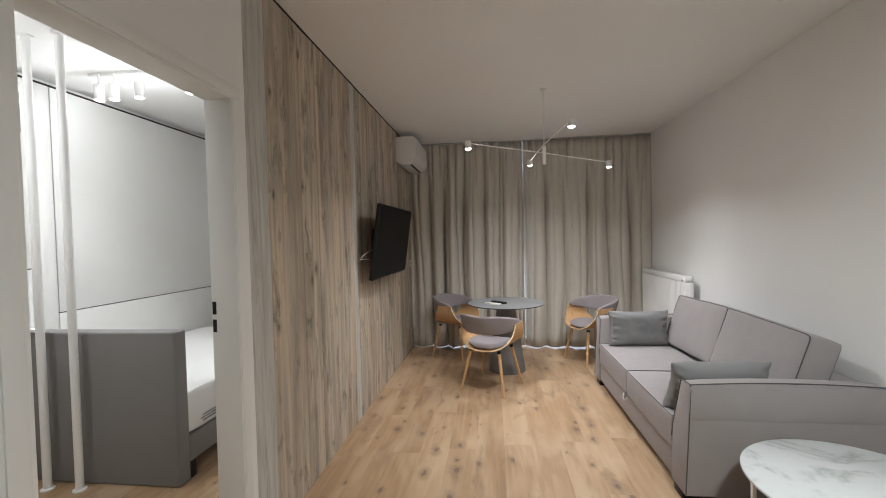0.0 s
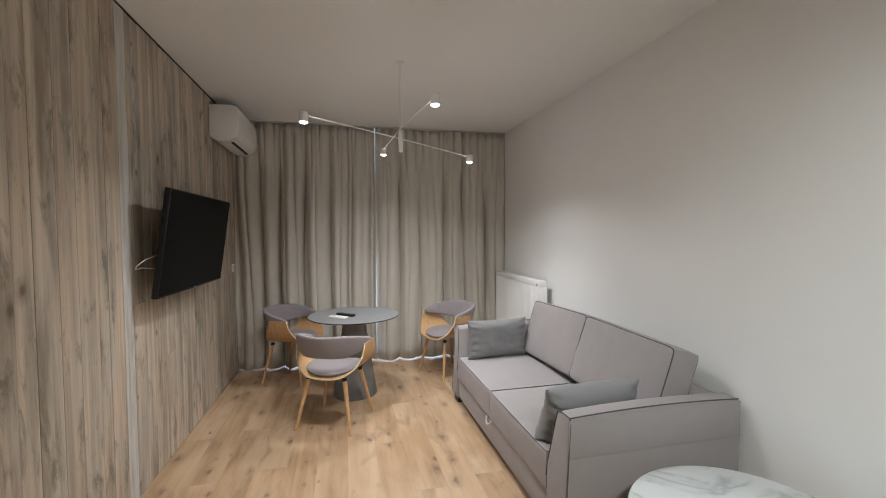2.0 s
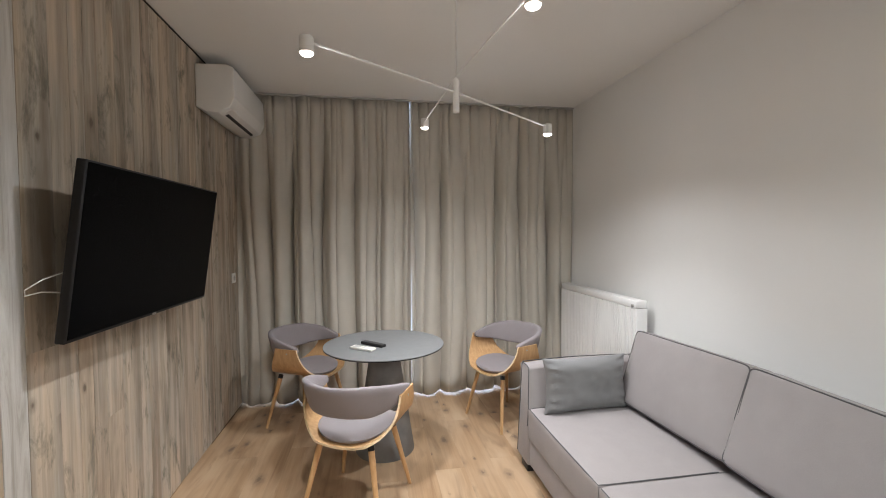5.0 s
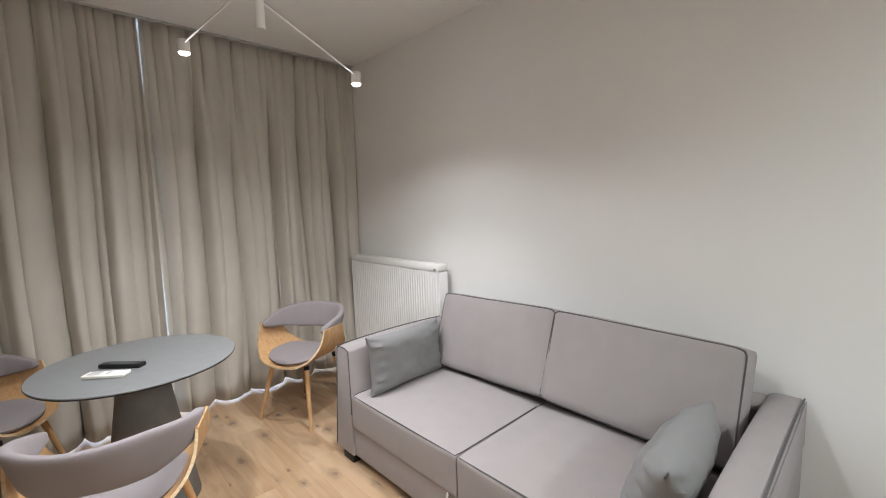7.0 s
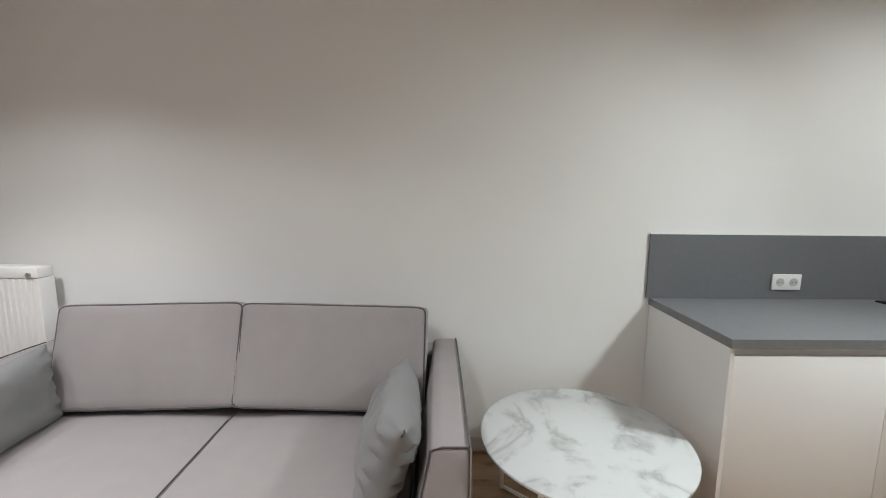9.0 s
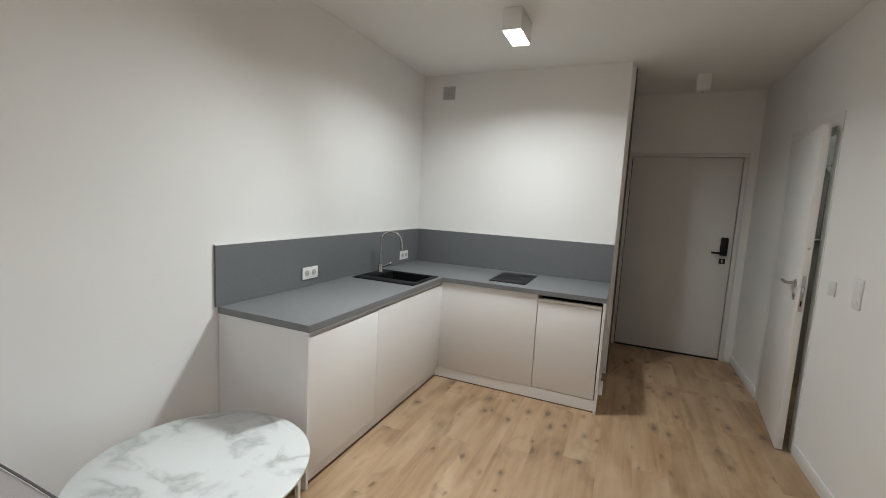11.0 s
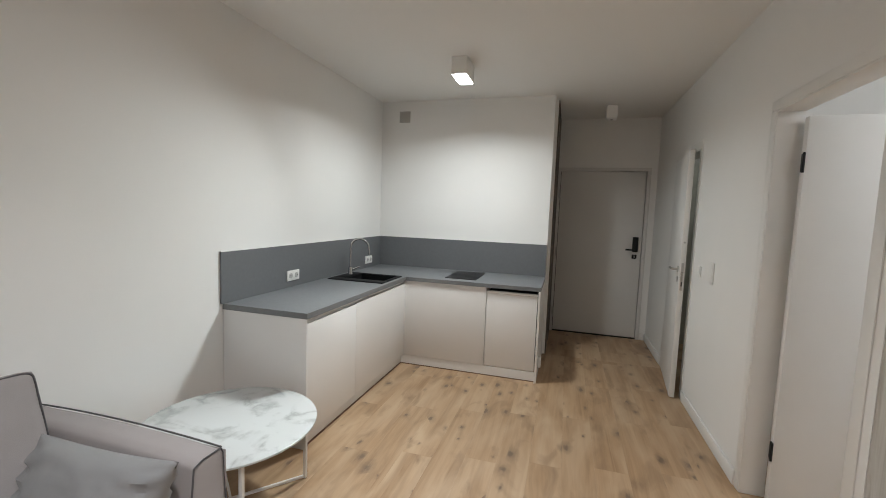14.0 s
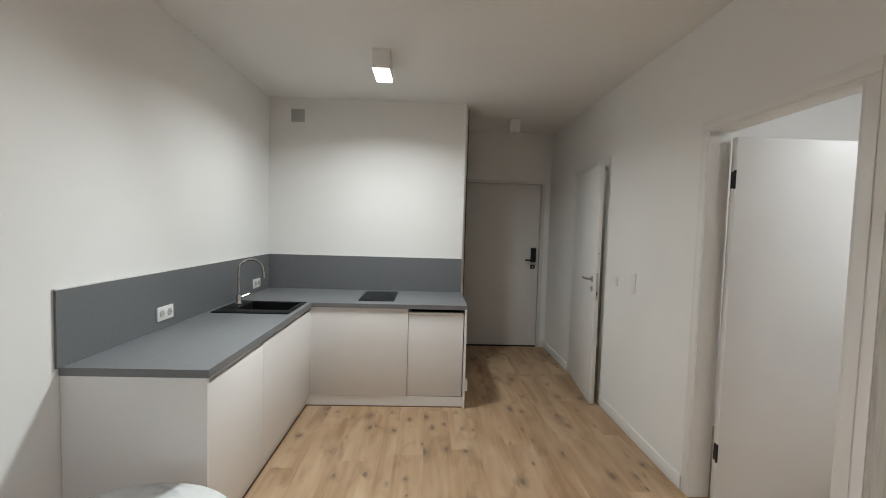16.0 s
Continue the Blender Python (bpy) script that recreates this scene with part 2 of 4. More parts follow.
WALL = plain("wall_paint", (0.83, 0.82, 0.80), 0.75, vary=0.015, scale=1.5, grain=0.10, grain_scale=220, spec=0.3)
CEILING = plain("ceiling_paint", (0.84, 0.83, 0.81), 0.85, vary=0.01, scale=1.2, grain=0.06, grain_scale=200, spec=0.2)
TRIM = plain("white_lacquer", (0.80, 0.79, 0.765), 0.38, vary=0.015, scale=3)
DOOR = plain("white_door_foil", (0.78, 0.77, 0.75), 0.42, vary=0.015, scale=3, grain=0.03, grain_scale=120)
ENTRY = plain("grey_white_door_foil", (0.70, 0.685, 0.665), 0.45, vary=0.02, scale=2)
OAK = oak_floor()
BARN = barn_wood()
PALE_BOARD = pale_wood()
DARK_BOARD = plain("dark_stained_board", (0.085, 0.066, 0.052), 0.6, vary=0.30, scale=9, grain=0.2, grain_scale=60)
SUBFLOOR = plain("joint_shadow", (0.16, 0.10, 0.06), 0.8)
BACKING = plain("dark_backing", (0.05, 0.042, 0.036), 0.9)
CURTAIN = fabric("curtain_linen", (0.550, 0.514, 0.452), 0.18, 500, 0.3)
SOFA = fabric("sofa_weave", (0.302, 0.274, 0.270), 0.30, 420, 0.6)
PIPING = fabric("dark_piping", (0.085, 0.080, 0.082), 0.1)
PILLOW = fabric("pillow_cloth", (0.205, 0.203, 0.204), 0.18, 700, 0.3)
CHAIR_CLOTH = fabric("chair_cloth", (0.262, 0.232, 0.240), 0.18, 650, 0.4)
WEBBING = fabric("pale_webbing", (0.50, 0.47, 0.45), 0.1, 900, 0.4)
HEADBOARD = fabric("headboard_cloth", (0.215, 0.205, 0.200), 0.08, 700, 0.3)
BEDDING = fabric("white_bedding", (0.78, 0.77, 0.75), 0.03, 300, 0.15)


def light_wood():
    m, t, b = material("beech_wood")
    g = noise_node(t, place(t, (1, 1, 0.12), 5.0), 60, 5, 0.6, 0.4)
    t.links.new(ramp(t, g, [(0.3, (0.47, 0.265, 0.115)), (0.7, (0.62, 0.385, 0.195))]), b.inputs["Base Color"])
    b.inputs["Roughness"].default_value = 0.42
    return m


BEECH = light_wood()
BROWN_STRIP = plain("brown_strip", (0.16, 0.085, 0.055), 0.5, vary=0.1)
PLY_EDGE = plain("plywood_edge", (0.66, 0.50, 0.31), 0.6, vary=0.2, scale=60)
BLACK = plain("black_plastic", (0.012, 0.012, 0.013), 0.45, vary=0.1, spec=0.3)
SCREEN = plain("tv_screen", (0.0015, 0.0015, 0.0018), 0.25, vary=0.1, spec=0.03)
WHITE_PLASTIC = plain("white_plastic", (0.82, 0.81, 0.79), 0.35, vary=0.015)
WHITE_METAL = plain("white_powder_coat", (0.84, 0.83, 0.81), 0.4, vary=0.015)
WORKTOP = plain("grey_laminate", (0.185, 0.190, 0.198), 0.42, vary=0.05, scale=40, grain=0.05, grain_scale=500)
SPLASH = plain("grey_splashback", (0.150, 0.155, 0.163), 0.5, vary=0.04, scale=40)
FRONT = plain("cream_cabinet_front", (0.814, 0.799, 0.786), 0.35, vary=0.012, scale=3)
SINK = plain("black_granite", (0.012, 0.012, 0.013), 0.55, vary=0.3, scale=300, spec=0.10)
HOB = plain("black_glass", (0.010, 0.010, 0.011), 0.30, vary=0.1, spec=0.2)
CHROME = plain("chrome", (0.58, 0.58, 0.59), 0.10, metal=1.0, vary=0.02)
STEEL = plain("brushed_steel", (0.52, 0.51, 0.50), 0.32, metal=1.0, vary=0.05)
GREY_TABLE = plain("grey_table_top", (0.200, 0.205, 0.208), 0.42, vary=0.05, scale=20)
GREY_BASE = plain("grey_concrete_base", (0.175, 0.175, 0.175), 0.6, vary=0.12, scale=12)
MARBLE = marble()
WARM_GLOW = glow("lamp_warm", (1.0, 0.90, 0.78), 22.0)
KITCHEN_GLOW = glow("lamp_neutral", (1.0, 0.97, 0.92), 26.0)
COOL_GLOW = glow("lamp_cool", (0.95, 0.98, 1.0), 24.0)
GLASS = glass_material()
TILE = tile_material()
PVC = plain("window_profile", (0.75, 0.75, 0.74), 0.35, vary=0.02)
CONCRETE = plain("balcony_concrete", (0.33, 0.33, 0.32), 0.8, vary=0.15, scale=8)
GREY_PLASTIC = plain("grey_grille", (0.50, 0.49, 0.475), 0.5, vary=0.03)
PAPER = plain("cream_card", (0.80, 0.78, 0.72), 0.5, vary=0.03)
INK = plain("grey_ink", (0.12, 0.12, 0.12), 0.7)

# ---- mesh helpers ----


def box(bm, lo, hi, bevel=0.0, segments=2):
    made = bmesh.ops.create_cube(bm, size=1.0)["verts"]
    for v in made:
        v.co = Vector([lo[i] + (v.co[i] + 0.5) * (hi[i] - lo[i]) for i in range(3)])
    if bevel:
        edges = list({e for v in made for e in v.link_edges})
        bmesh.ops.bevel(bm, geom=edges, offset=bevel, segments=segments, profile=0.5, affect="EDGES")
    return bm


def boxed(lo, hi, bevel=0.0, segments=2):
    return box(bmesh.new(), lo, hi, bevel, segments)


def rod(bm, a, b, ra, rb=None, sides=16):
    a, b = Vector(a), Vector(b)
    rb = ra if rb is None else rb
    m = Matrix.Translation((a + b) / 2) @ (b - a).to_track_quat("Z", "Y").to_matrix().to_4x4()
    bmesh.ops.create_cone(bm, cap_ends=True, segments=sides, radius1=ra, radius2=rb, depth=(b - a).length, matrix=m)
    return bm


def rodded(a, b, ra, rb=None, sides=16):
    return rod(bmesh.new(), a, b, ra, rb, sides)


def tube(points, radius, sides=8, closed=False):
    bm = bmesh.new()
    pts = [Vector(p) for p in points]
    n, rings = len(pts), []
    side = None
    for i, p in enumerate(pts):
        a = pts[i - 1] if i or closed else p
        c = pts[(i + 1) % n] if i < n - 1 or closed else p
        d = (c - a).normalized()
        if side is None:
            side = d.orthogonal().normalized()
        side = (side - d * side.dot(d)).normalized()
        up = d.cross(side)
        rings.append([bm.verts.new(p + radius * (math.cos(k * math.tau / sides) * side + math.sin(k * math.tau / sides) * up)) for k in range(sides)])
    for i in range(n if closed else n - 1):
        r, s = rings[i], rings[(i + 1) % n]
        for k in range(sides):
            bm.faces.new((r[k], r[(k + 1) % sides], s[(k + 1) % sides], s[k]))
    if not closed:
        bm.faces.new(rings[0][::-1])
        bm.faces.new(rings[-1])
    return bm


def lathe(profile, sides=64):
    """A body turned about z from (radius, z) pairs, bottom to top."""
    bm = bmesh.new()
    rings = []
    for r, z in profile:
        rings.append([bm.verts.new((r * math.cos(k * math.tau / sides), r * math.sin(k * math.tau / sides), z)) for k in range(sides)])
    for a, b in zip(rings, rings[1:]):
        for k in range(sides):
            bm.faces.new((a[k], a[(k + 1) % sides], b[(k + 1) % sides], b[k]))
    bm.faces.new(rings[0][::-1])
    bm.faces.new(rings[-1])
    return bm


def prism(outline, axis, lo, hi, bevel=0.0):
    """An outline in the two other axes, pulled along axis from lo to hi."""
    bm = bmesh.new()
    order = {"x": lambda a, b, c: (c, a, b), "y": lambda a, b, c: (a, c, b), "z": lambda a, b, c: (a, b, c)}[axis]
    ends = [[bm.verts.new(order(a, b, c)) for a, b in outline] for c in (lo, hi)]
    n = len(outline)
    for k in range(n):
        bm.faces.new((ends[0][k], ends[0][(k + 1) % n], ends[1][(k + 1) % n], ends[1][k]))
    bm.faces.new(ends[0][::-1])
    bm.faces.new(ends[1])
    bmesh.ops.recalc_face_normals(bm, faces=bm.faces)
    if bevel:
        bmesh.ops.bevel(bm, geom=list(bm.edges), offset=bevel, segments=3, profile=0.5, affect="EDGES")
    return bm


def cushion(size, radius, puff, cuts=11, wrinkle=0.0, seed=0.0):
    """A soft block with rounded edges and bulging faces, centred on the origin."""
    bm = bmesh.new()
    bmesh.ops.create_cube(bm, size=2.0)
    bmesh.ops.subdivide_edges(bm, edges=list(bm.edges), cuts=cuts, use_grid_fill=True)
    half = Vector(size) / 2
    for v in bm.verts:
        u = Vector([math.copysign(abs(c) ** 0.75, c) for c in v.co])
        p = Vector([u[i] * half[i] for i in range(3)])
        core = Vector([max(-half[i] + radius, min(half[i] - radius, p[i])) for i in range(3)])
        d = p - core
        p = core + d.normalized() * radius if d.length > 1e-6 else p
        for i in range(3):
            j, k = (i + 1) % 3, (i + 2) % 3
            if abs(v.co[i]) > 0.98:
                p[i] += math.copysign(puff[i] * (1 - u[j] ** 2) * (1 - u[k] ** 2), u[i])
        if wrinkle:
            p += wrinkle * noise.noise_vector(p * 9 + Vector((seed, seed, 0)))
        v.co = p
    return bm


def mesh_of(name, bm, mat, smooth=True, angle=40):
    bmesh.ops.recalc_face_normals(bm, faces=bm.faces)
    me = bpy.data.meshes.new(name)
    bm.to_mesh(me)
    bm.free()
    me.materials.append(mat)
    if smooth:
        me.shade_smooth()
        me.set_sharp_from_angle(angle=radians(angle))
    return me


def thing(name, at, label, category, group="", turn=0.0):
    ob = new(name)
    ob.empty_display_size = 0.1
    ob.matrix_world = pose(*at, 0, 0, turn)
    return tagged(ob, label, category, group)


def part(name, bm, mat, parent, label="", smooth=True, angle=40):
    ob = new(name, mesh_of(name, bm, mat, smooth, angle))
    ob.parent = parent
    if label:
        ob["label"] = label
    return ob


def solid(name, bm, mat, label, category, group="", at=None, kind="", smooth=True):
    ob = new(name, mesh_of(name, bm, mat, smooth))
    if at is not None:
        ob.location = at
    return tagged(ob, label, category, group, kind)


def structure(name, bm, mat, label="", smooth=False):
    return tagged(new(name, mesh_of(name, bm, mat, smooth)), label, "", "", "structure")


# ---- plan ----
XW, XE, YK, YC, YN, YE, XH, H = -1.0, 2.112, -0.925, 5.72, 5.98, -2.06, 0.197, 2.73
DY0, DY1, DH = 0.950, 1.79, 2.10          # bedroom doorway
BY0, BY1 = -1.10, -0.345                  # bathroom doorway
T = 0.12

# floor under all rooms, planks are laid on it at the end of the file
floor = structure("floor", boxed((-3.4, YE - 0.15, -0.12), (XE + 0.02, YN + 0.16, -0.004)), SUBFLOOR, "oak plank floor with dark knots")
structure("ceiling", boxed((-3.4, YE - 0.15, H), (XE + 0.14, YN + 0.16, H + 0.15)), CEILING, "matt white painted ceiling")

bm = bmesh.new()
for y0, y1, z0, z1 in ((YE - 0.12, BY0, 0, H), (BY0, BY1, 2.10, H), (BY1, DY0, 0, H), (DY0, DY1, DH, H), (DY1, 1.885, 0, H), (1.885, YN, 0, H)):
    box(bm, (XW - T, y0, z0), (XW if y0 < 1.88 else XW - 0.016, y1, z1))
structure("wall_west", bm, WALL, "white painted wall with two doorways")
structure("wall_east", boxed((XE, YK - 0.12, 0), (XE + 0.12, YN + 0.14, H)), WALL, "smooth warm white painted wall")
structure("wall_kitchen", boxed((XH, YK - 0.12, 0), (XE, YK, H)), WALL, "white painted wall behind the kitchen")
structure("wall_hall_east", boxed((0.168, YE - 0.12, 0), (XH + 0.13, YK - 0.121, H)), WALL, "hall wall behind dark cladding")
bm = bmesh.new()
for x0, x1, z0, z1 in ((XW, -0.93, 0, H), (-0.93, 0.165, 2.13, H), (0.165, 0.1675, 0, H)):
    box(bm, (x0, YE - 0.12, z0), (x1, YE, z1))
structure("wall_south", bm, WALL, "white painted hall wall round the entrance door")
bm = bmesh.new()
for x0, x1, z0, z1 in ((XW, -0.75, 0, H), (1.80, XE, 0, H), (-0.75, 1.80, 2.38, H)):
    box(bm, (x0, YN, z0), (x1, YN + 0.16, z1))
structure("wall_north", bm, WALL, "white painted window wall hidden by curtains")

# bedroom and bathroom shells
structure("wall_bedroom_west", boxed((-3.34, -0.02, 0), (-3.24, 5.12, H)), WALL, "white painted bedroom wall")
structure("wall_bedroom_north", boxed((-3.24, 5.02, 0), (XW - T, 5.12, H)), WALL, "white painted bedroom wall")
structure("wall_bedroom_south", boxed((-3.24, -0.02, 0), (XW - T, 0.08, H)), WALL, "white painted bedroom wall")
structure("wall_bathroom_north", boxed((-3.24, -0.10, 0), (XW - T, -0.024, H)), TILE, "grey stone tiled bathroom wall")
structure("wall_bathroom_west", boxed((-2.72, YE - 0.12, 0), (-2.62, -0.10, H)), TILE, "grey stone tiled bathroom wall")
structure("wall_bathroom_south", boxed((-2.62, YE - 0.12, 0), (XW - T, YE - 0.02, H)), TILE, "grey stone tiled bathroom wall")

# balcony and ground beyond the window
structure("ground", boxed((-60, YN + 1.6, -9.0), (60, 120, -8.8)), CONCRETE, "distant grey ground below the balcony")
structure("balcony_slab", boxed((-1.2, YN + 0.16, -0.20), (2.4, YN + 1.6, -0.06)), CONCRETE, "bare concrete balcony slab")

# baseboards
BASE = [((XW, BY1 + 0.075, 0), (XW + 0.014, DY0 - 0.055, 0.085)), ((XW, YE, 0), (XW + 0.014, BY0 - 0.07, 0.085)), ((-0.986, YE, 0), (-0.935, YE + 0.014, 0.085)),
        ((XE - 0.014, 1.50, 0), (XE, YN, 0.085)), ((XW + 0.02, YN - 0.014, 0), (-0.75, YN, 0.085))]
for lo, hi in BASE:
    structure("baseboard", boxed(lo, hi, 0.004), TRIM, "white lacquered baseboard", True)
# thin dark strip that stands in for the shadow line under the ceiling
bm = boxed((XW - 0.008, 1.885, H - 0.006), (XW + 0.004, YN, H), 0.001)
structure("trim", bm, BACKING, "dark shadow line above the board wall")

# ---- doors and windows ----


def casing(name, y0, y1, top, w):
    ob = tagged(new(name), "white lacquered door casing and lining", "", "", "structure")
    for lo, hi in (((XW - T, y0, 0), (XW + 0.004, y0 + 0.012, top)), ((XW - T, y1 - 0.012, 0), (XW + 0.004, y1, top)), ((XW - T, y0 + 0.012, top - 0.012), (XW + 0.004, y1 - 0.012, top))):
        part("lining", boxed(lo, hi, 0.002), TRIM, ob)
    for lo, hi in (((XW, y0 - w, 0), (XW + 0.006, y0, top)), ((XW, y1, 0), (XW + 0.006, y1 + w, top)), ((XW, y0 - w, top), (XW + 0.006, y1 + w, top + w))):
        part("architrave", boxed(lo, hi, 0.002), TRIM, ob)
    return ob


frame_bed = casing("door_frame_bedroom", DY0, DY1, DH, 0.052)
for z in (1.19, 1.112):
    part("strike_slot", boxed((XW - 0.115, DY1 - 0.0135, z - 0.028), (XW - 0.098, DY1 - 0.0118, z + 0.028)), BLACK, frame_bed, "dark lock slot")
casing("door_frame_bathroom", BY0, BY1, 2.10, 0.06)


def lever(parent, x, y, z, nx, dy, mat=STEEL):
    """A lever handle on a face that looks along nx, pointing along dy."""
    rose = part("rosette", rodded((x, y, z), (x + nx * 0.008, y, z), 0.026, sides=24), mat, parent, "round steel rosette")
    pts = [(x + nx * 0.004, y, z), (x + nx * 0.045, y, z), (x + nx * 0.052, y + dy * 0.012, z), (x + nx * 0.052, y + dy * 0.115, z)]
    part("lever_handle", tube(pts, 0.0095, 10), mat, parent, "brushed steel lever handle")
    part("key_rosette", rodded((x, y, z - 0.085), (x + nx * 0.007, y, z - 0.085), 0.024, sides=24), mat, parent)
    return rose


# bedroom door, open into the bedroom; hinge at the origin, leaf along -x
d = thing("door_bedroom", (XW - 0.105, DY0 + 0.033, 0), "plain white interior door standing wide open", "door")
d["kind"] = "structure"
part("leaf", boxed((-0.80, 0.008, 0.012), (-0.002, 0.048, 2.05), 0.003), DOOR, d)
part("rebate", boxed((-0.786, 0.0, 0.012), (-0.016, 0.0075, 2.035)), DOOR, d)
for z in (0.30, 1.82):
    h = part("hinge", boxed((-0.006, 0.020, z - 0.046), (0.004, 0.047, z + 0.046), 0.002), BLACK, d, "dark steel hinge")
    part("hinge_pin", rodded((0.006, 0.053, z - 0.050), (0.006, 0.053, z + 0.050), 0.006, sides=12), BLACK, h)
bmh = tube([(-0.74, 0.046, 1.05), (-0.74, 0.092, 1.05), (-0.728, 0.1, 1.05), (-0.63, 0.1, 1.05)], 0.0095, 10)
part("lever_handle", bmh, STEEL, d, "brushed steel lever handle")

# bathroom door, ajar; hinge at the origin, leaf along +y, hall face at x = 0
d = thing("door_bathroom", (XW + 0.010, BY0 + 0.005, 0), "plain white bathroom door standing ajar", "door", turn=-6.2)
d["kind"] = "structure"
part("leaf", boxed((-0.042, 0.0, 0.010), (0.0, 0.815, 2.085), 0.003), DOOR, d)
plate = part("lock_plate", boxed((-0.030, 0.8152, 0.93), (-0.012, 0.8175, 1.16), 0.002), STEEL, d, "steel lock plate")
part("latch", boxed((-0.026, 0.8176, 1.055), (-0.016, 0.822, 1.085)), CHROME, plate)
part("bolt_slot", boxed((-0.025, 0.8176, 0.965), (-0.017, 0.8182, 1.0)), BLACK, plate)
lever(d, 0.0, 0.738, 1.10, 1, -1)
part("privacy_bolt", rodded((-0.021, 0.8152, 1.33), (-0.021, 0.8165, 1.33), 0.008, sides=16), STEEL, d)

# entrance door
d = thing("door_entrance", (-0.38, YE, 0), "grey-white entrance door with black smart lock", "door")
d["kind"] = "structure"
part("leaf", boxed((-0.50, -0.045, 0.018), (0.50, -0.004, 2.085), 0.003), ENTRY, d)
for lo, hi in (((-0.55, -0.10, 0), (-0.507, 0.010, 2.09)), ((0.507, -0.10, 0), (0.545, 0.010, 2.09)), ((-0.55, -0.10, 2.09), (0.545, 0.010, 2.13))):
    part("steel_frame", boxed(lo, hi, 0.003), ENTRY, d, "grey-white steel door frame")
part("threshold", boxed((-0.507, -0.10, 0), (0.507, 0.0, 0.014), 0.002), BLACK, d, "dark threshold")
lock = part("smart_lock", boxed((-0.462, -0.004, 1.10), (-0.396, 0.024, 1.285), 0.010, 3), BLACK, d, "black electronic lock")
part("lever_handle", tube([(-0.43, 0.020, 1.128), (-0.43, 0.055, 1.128), (-0.42, 0.062, 1.128), (-0.315, 0.062, 1.128)], 0.011, 10), BLACK, lock)
key = part("key_rosette", boxed((-0.455, -0.004, 1.015), (-0.400, 0.006, 1.068), 0.003), BLACK, d, "black key plate")
part("key_cylinder", boxed((-0.433, 0.006, 1.026), (-0.422, 0.012, 1.056), 0.002), STEEL, key)
for z in (0.28, 1.05, 1.80):
    part("hinge", rodded((0.512, 0.012, z - 0.055), (0.512, 0.012, z + 0.055), 0.009, sides=12), STEEL, d, "steel door hinge")
part("wall_closing_panel", boxed((-0.52, -0.14, 0), (0.52, -0.101, 2.10)), BLACK, d)

# balcony doors behind the curtains
w = tagged(new("window_1"), "wide white balcony door behind the curtains", "", "", "structure")
for lo, hi in (((-0.75, YN + 0.05, 0), (-0.68, YN + 0.12, 2.38)), ((1.73, YN + 0.05, 0), (1.80, YN + 0.12, 2.38)), ((-0.68, YN + 0.05, 2.31), (1.73, YN + 0.12, 2.38)),
               ((-0.68, YN + 0.05, 0), (1.73, YN + 0.12, 0.07)), ((0.47, YN + 0.05, 0.07), (0.57, YN + 0.12, 2.31))):
    part("window_frame", boxed(lo, hi, 0.004), PVC, w)
for x0, x1 in ((-0.68, 0.47), (0.57, 1.73)):
    pane = part("pane", boxed((x0, YN + 0.08, 0.07), (x1, YN + 0.092, 2.31)), GLASS, w, smooth=False)
    pane.visible_shadow = False

# ---- chandelier ----
c = thing("chandelier", (0.558, 3.80, H), "white metal chandelier with four lit spots", "chandelier")
part("ceiling_cup", lathe([(0.020, -0.020), (0.024, -0.016), (0.024, 0.0)], 32), WHITE_METAL, c)
part("rod", rodded((0, 0, -0.50), (0, 0, -0.02), 0.005, sides=12), WHITE_METAL, c)
part("hub", lathe([(0.0135, -0.645), (0.016, -0.642), (0.016, -0.492), (0.0135, -0.488)], 28), WHITE_METAL, c)
centre = Vector((0.558, 3.80, H))
for a, b, low in ((0, 1, -0.605), (2, 3, -0.525)):
    ends = [Vector(HEADS[i]) - centre + Vector((0, 0, 0.005)) for i in (a, b)]
    arm = part("arm", tube([ends[0], (0, 0, (ends[0].z + ends[1].z) / 2 - 0.002), ends[1]], 0.0045, 10), WHITE_METAL, c, "thin white crossing arm")
    for e in ends:
        bm = lathe([(0.0225, -0.043), (0.0255, -0.044), (0.0262, -0.040), (0.0262, 0.012), (0.024, 0.016)], 32)
        bmesh.ops.translate(bm, verts=bm.verts, vec=e)
        head = part("spot_head", bm, WHITE_METAL, c, "white cylindrical spot")
        bm = lathe([(0.006, -0.0545), (0.015, -0.0530), (0.0215, -0.0495), (0.0240, -0.0445)], 32)
        bmesh.ops.translate(bm, verts=bm.verts, vec=e)
        part("diffuser", bm, WARM_GLOW, head, "glowing warm disc")

# ---- ceiling box lamps ----


def box_lamp(at, lit, label, name, hx=0.055, hy=0.055):
    ob = thing(name, at, label, "ceiling lamp")
    part("housing", boxed((-hx, -hy, -0.135), (hx, hy, 0), 0.003), WHITE_METAL, ob)
    part("diffuser", boxed((0.006 - hx, 0.006 - hy, -0.142), (hx - 0.006, hy - 0.006, -0.1352), 0.002), KITCHEN_GLOW if lit else WHITE_PLASTIC, ob, "lit square diffuser" if lit else "unlit lens")
    return ob


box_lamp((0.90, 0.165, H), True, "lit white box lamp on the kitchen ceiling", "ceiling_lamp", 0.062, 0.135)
hall = box_lamp((-0.385, -1.45, H), False, "unlit white cube lamp on the hall ceiling", "ceiling_lamp")
part("sensor", lathe([(0.010, -0.150), (0.016, -0.139)], 16), GREY_PLASTIC, hall)

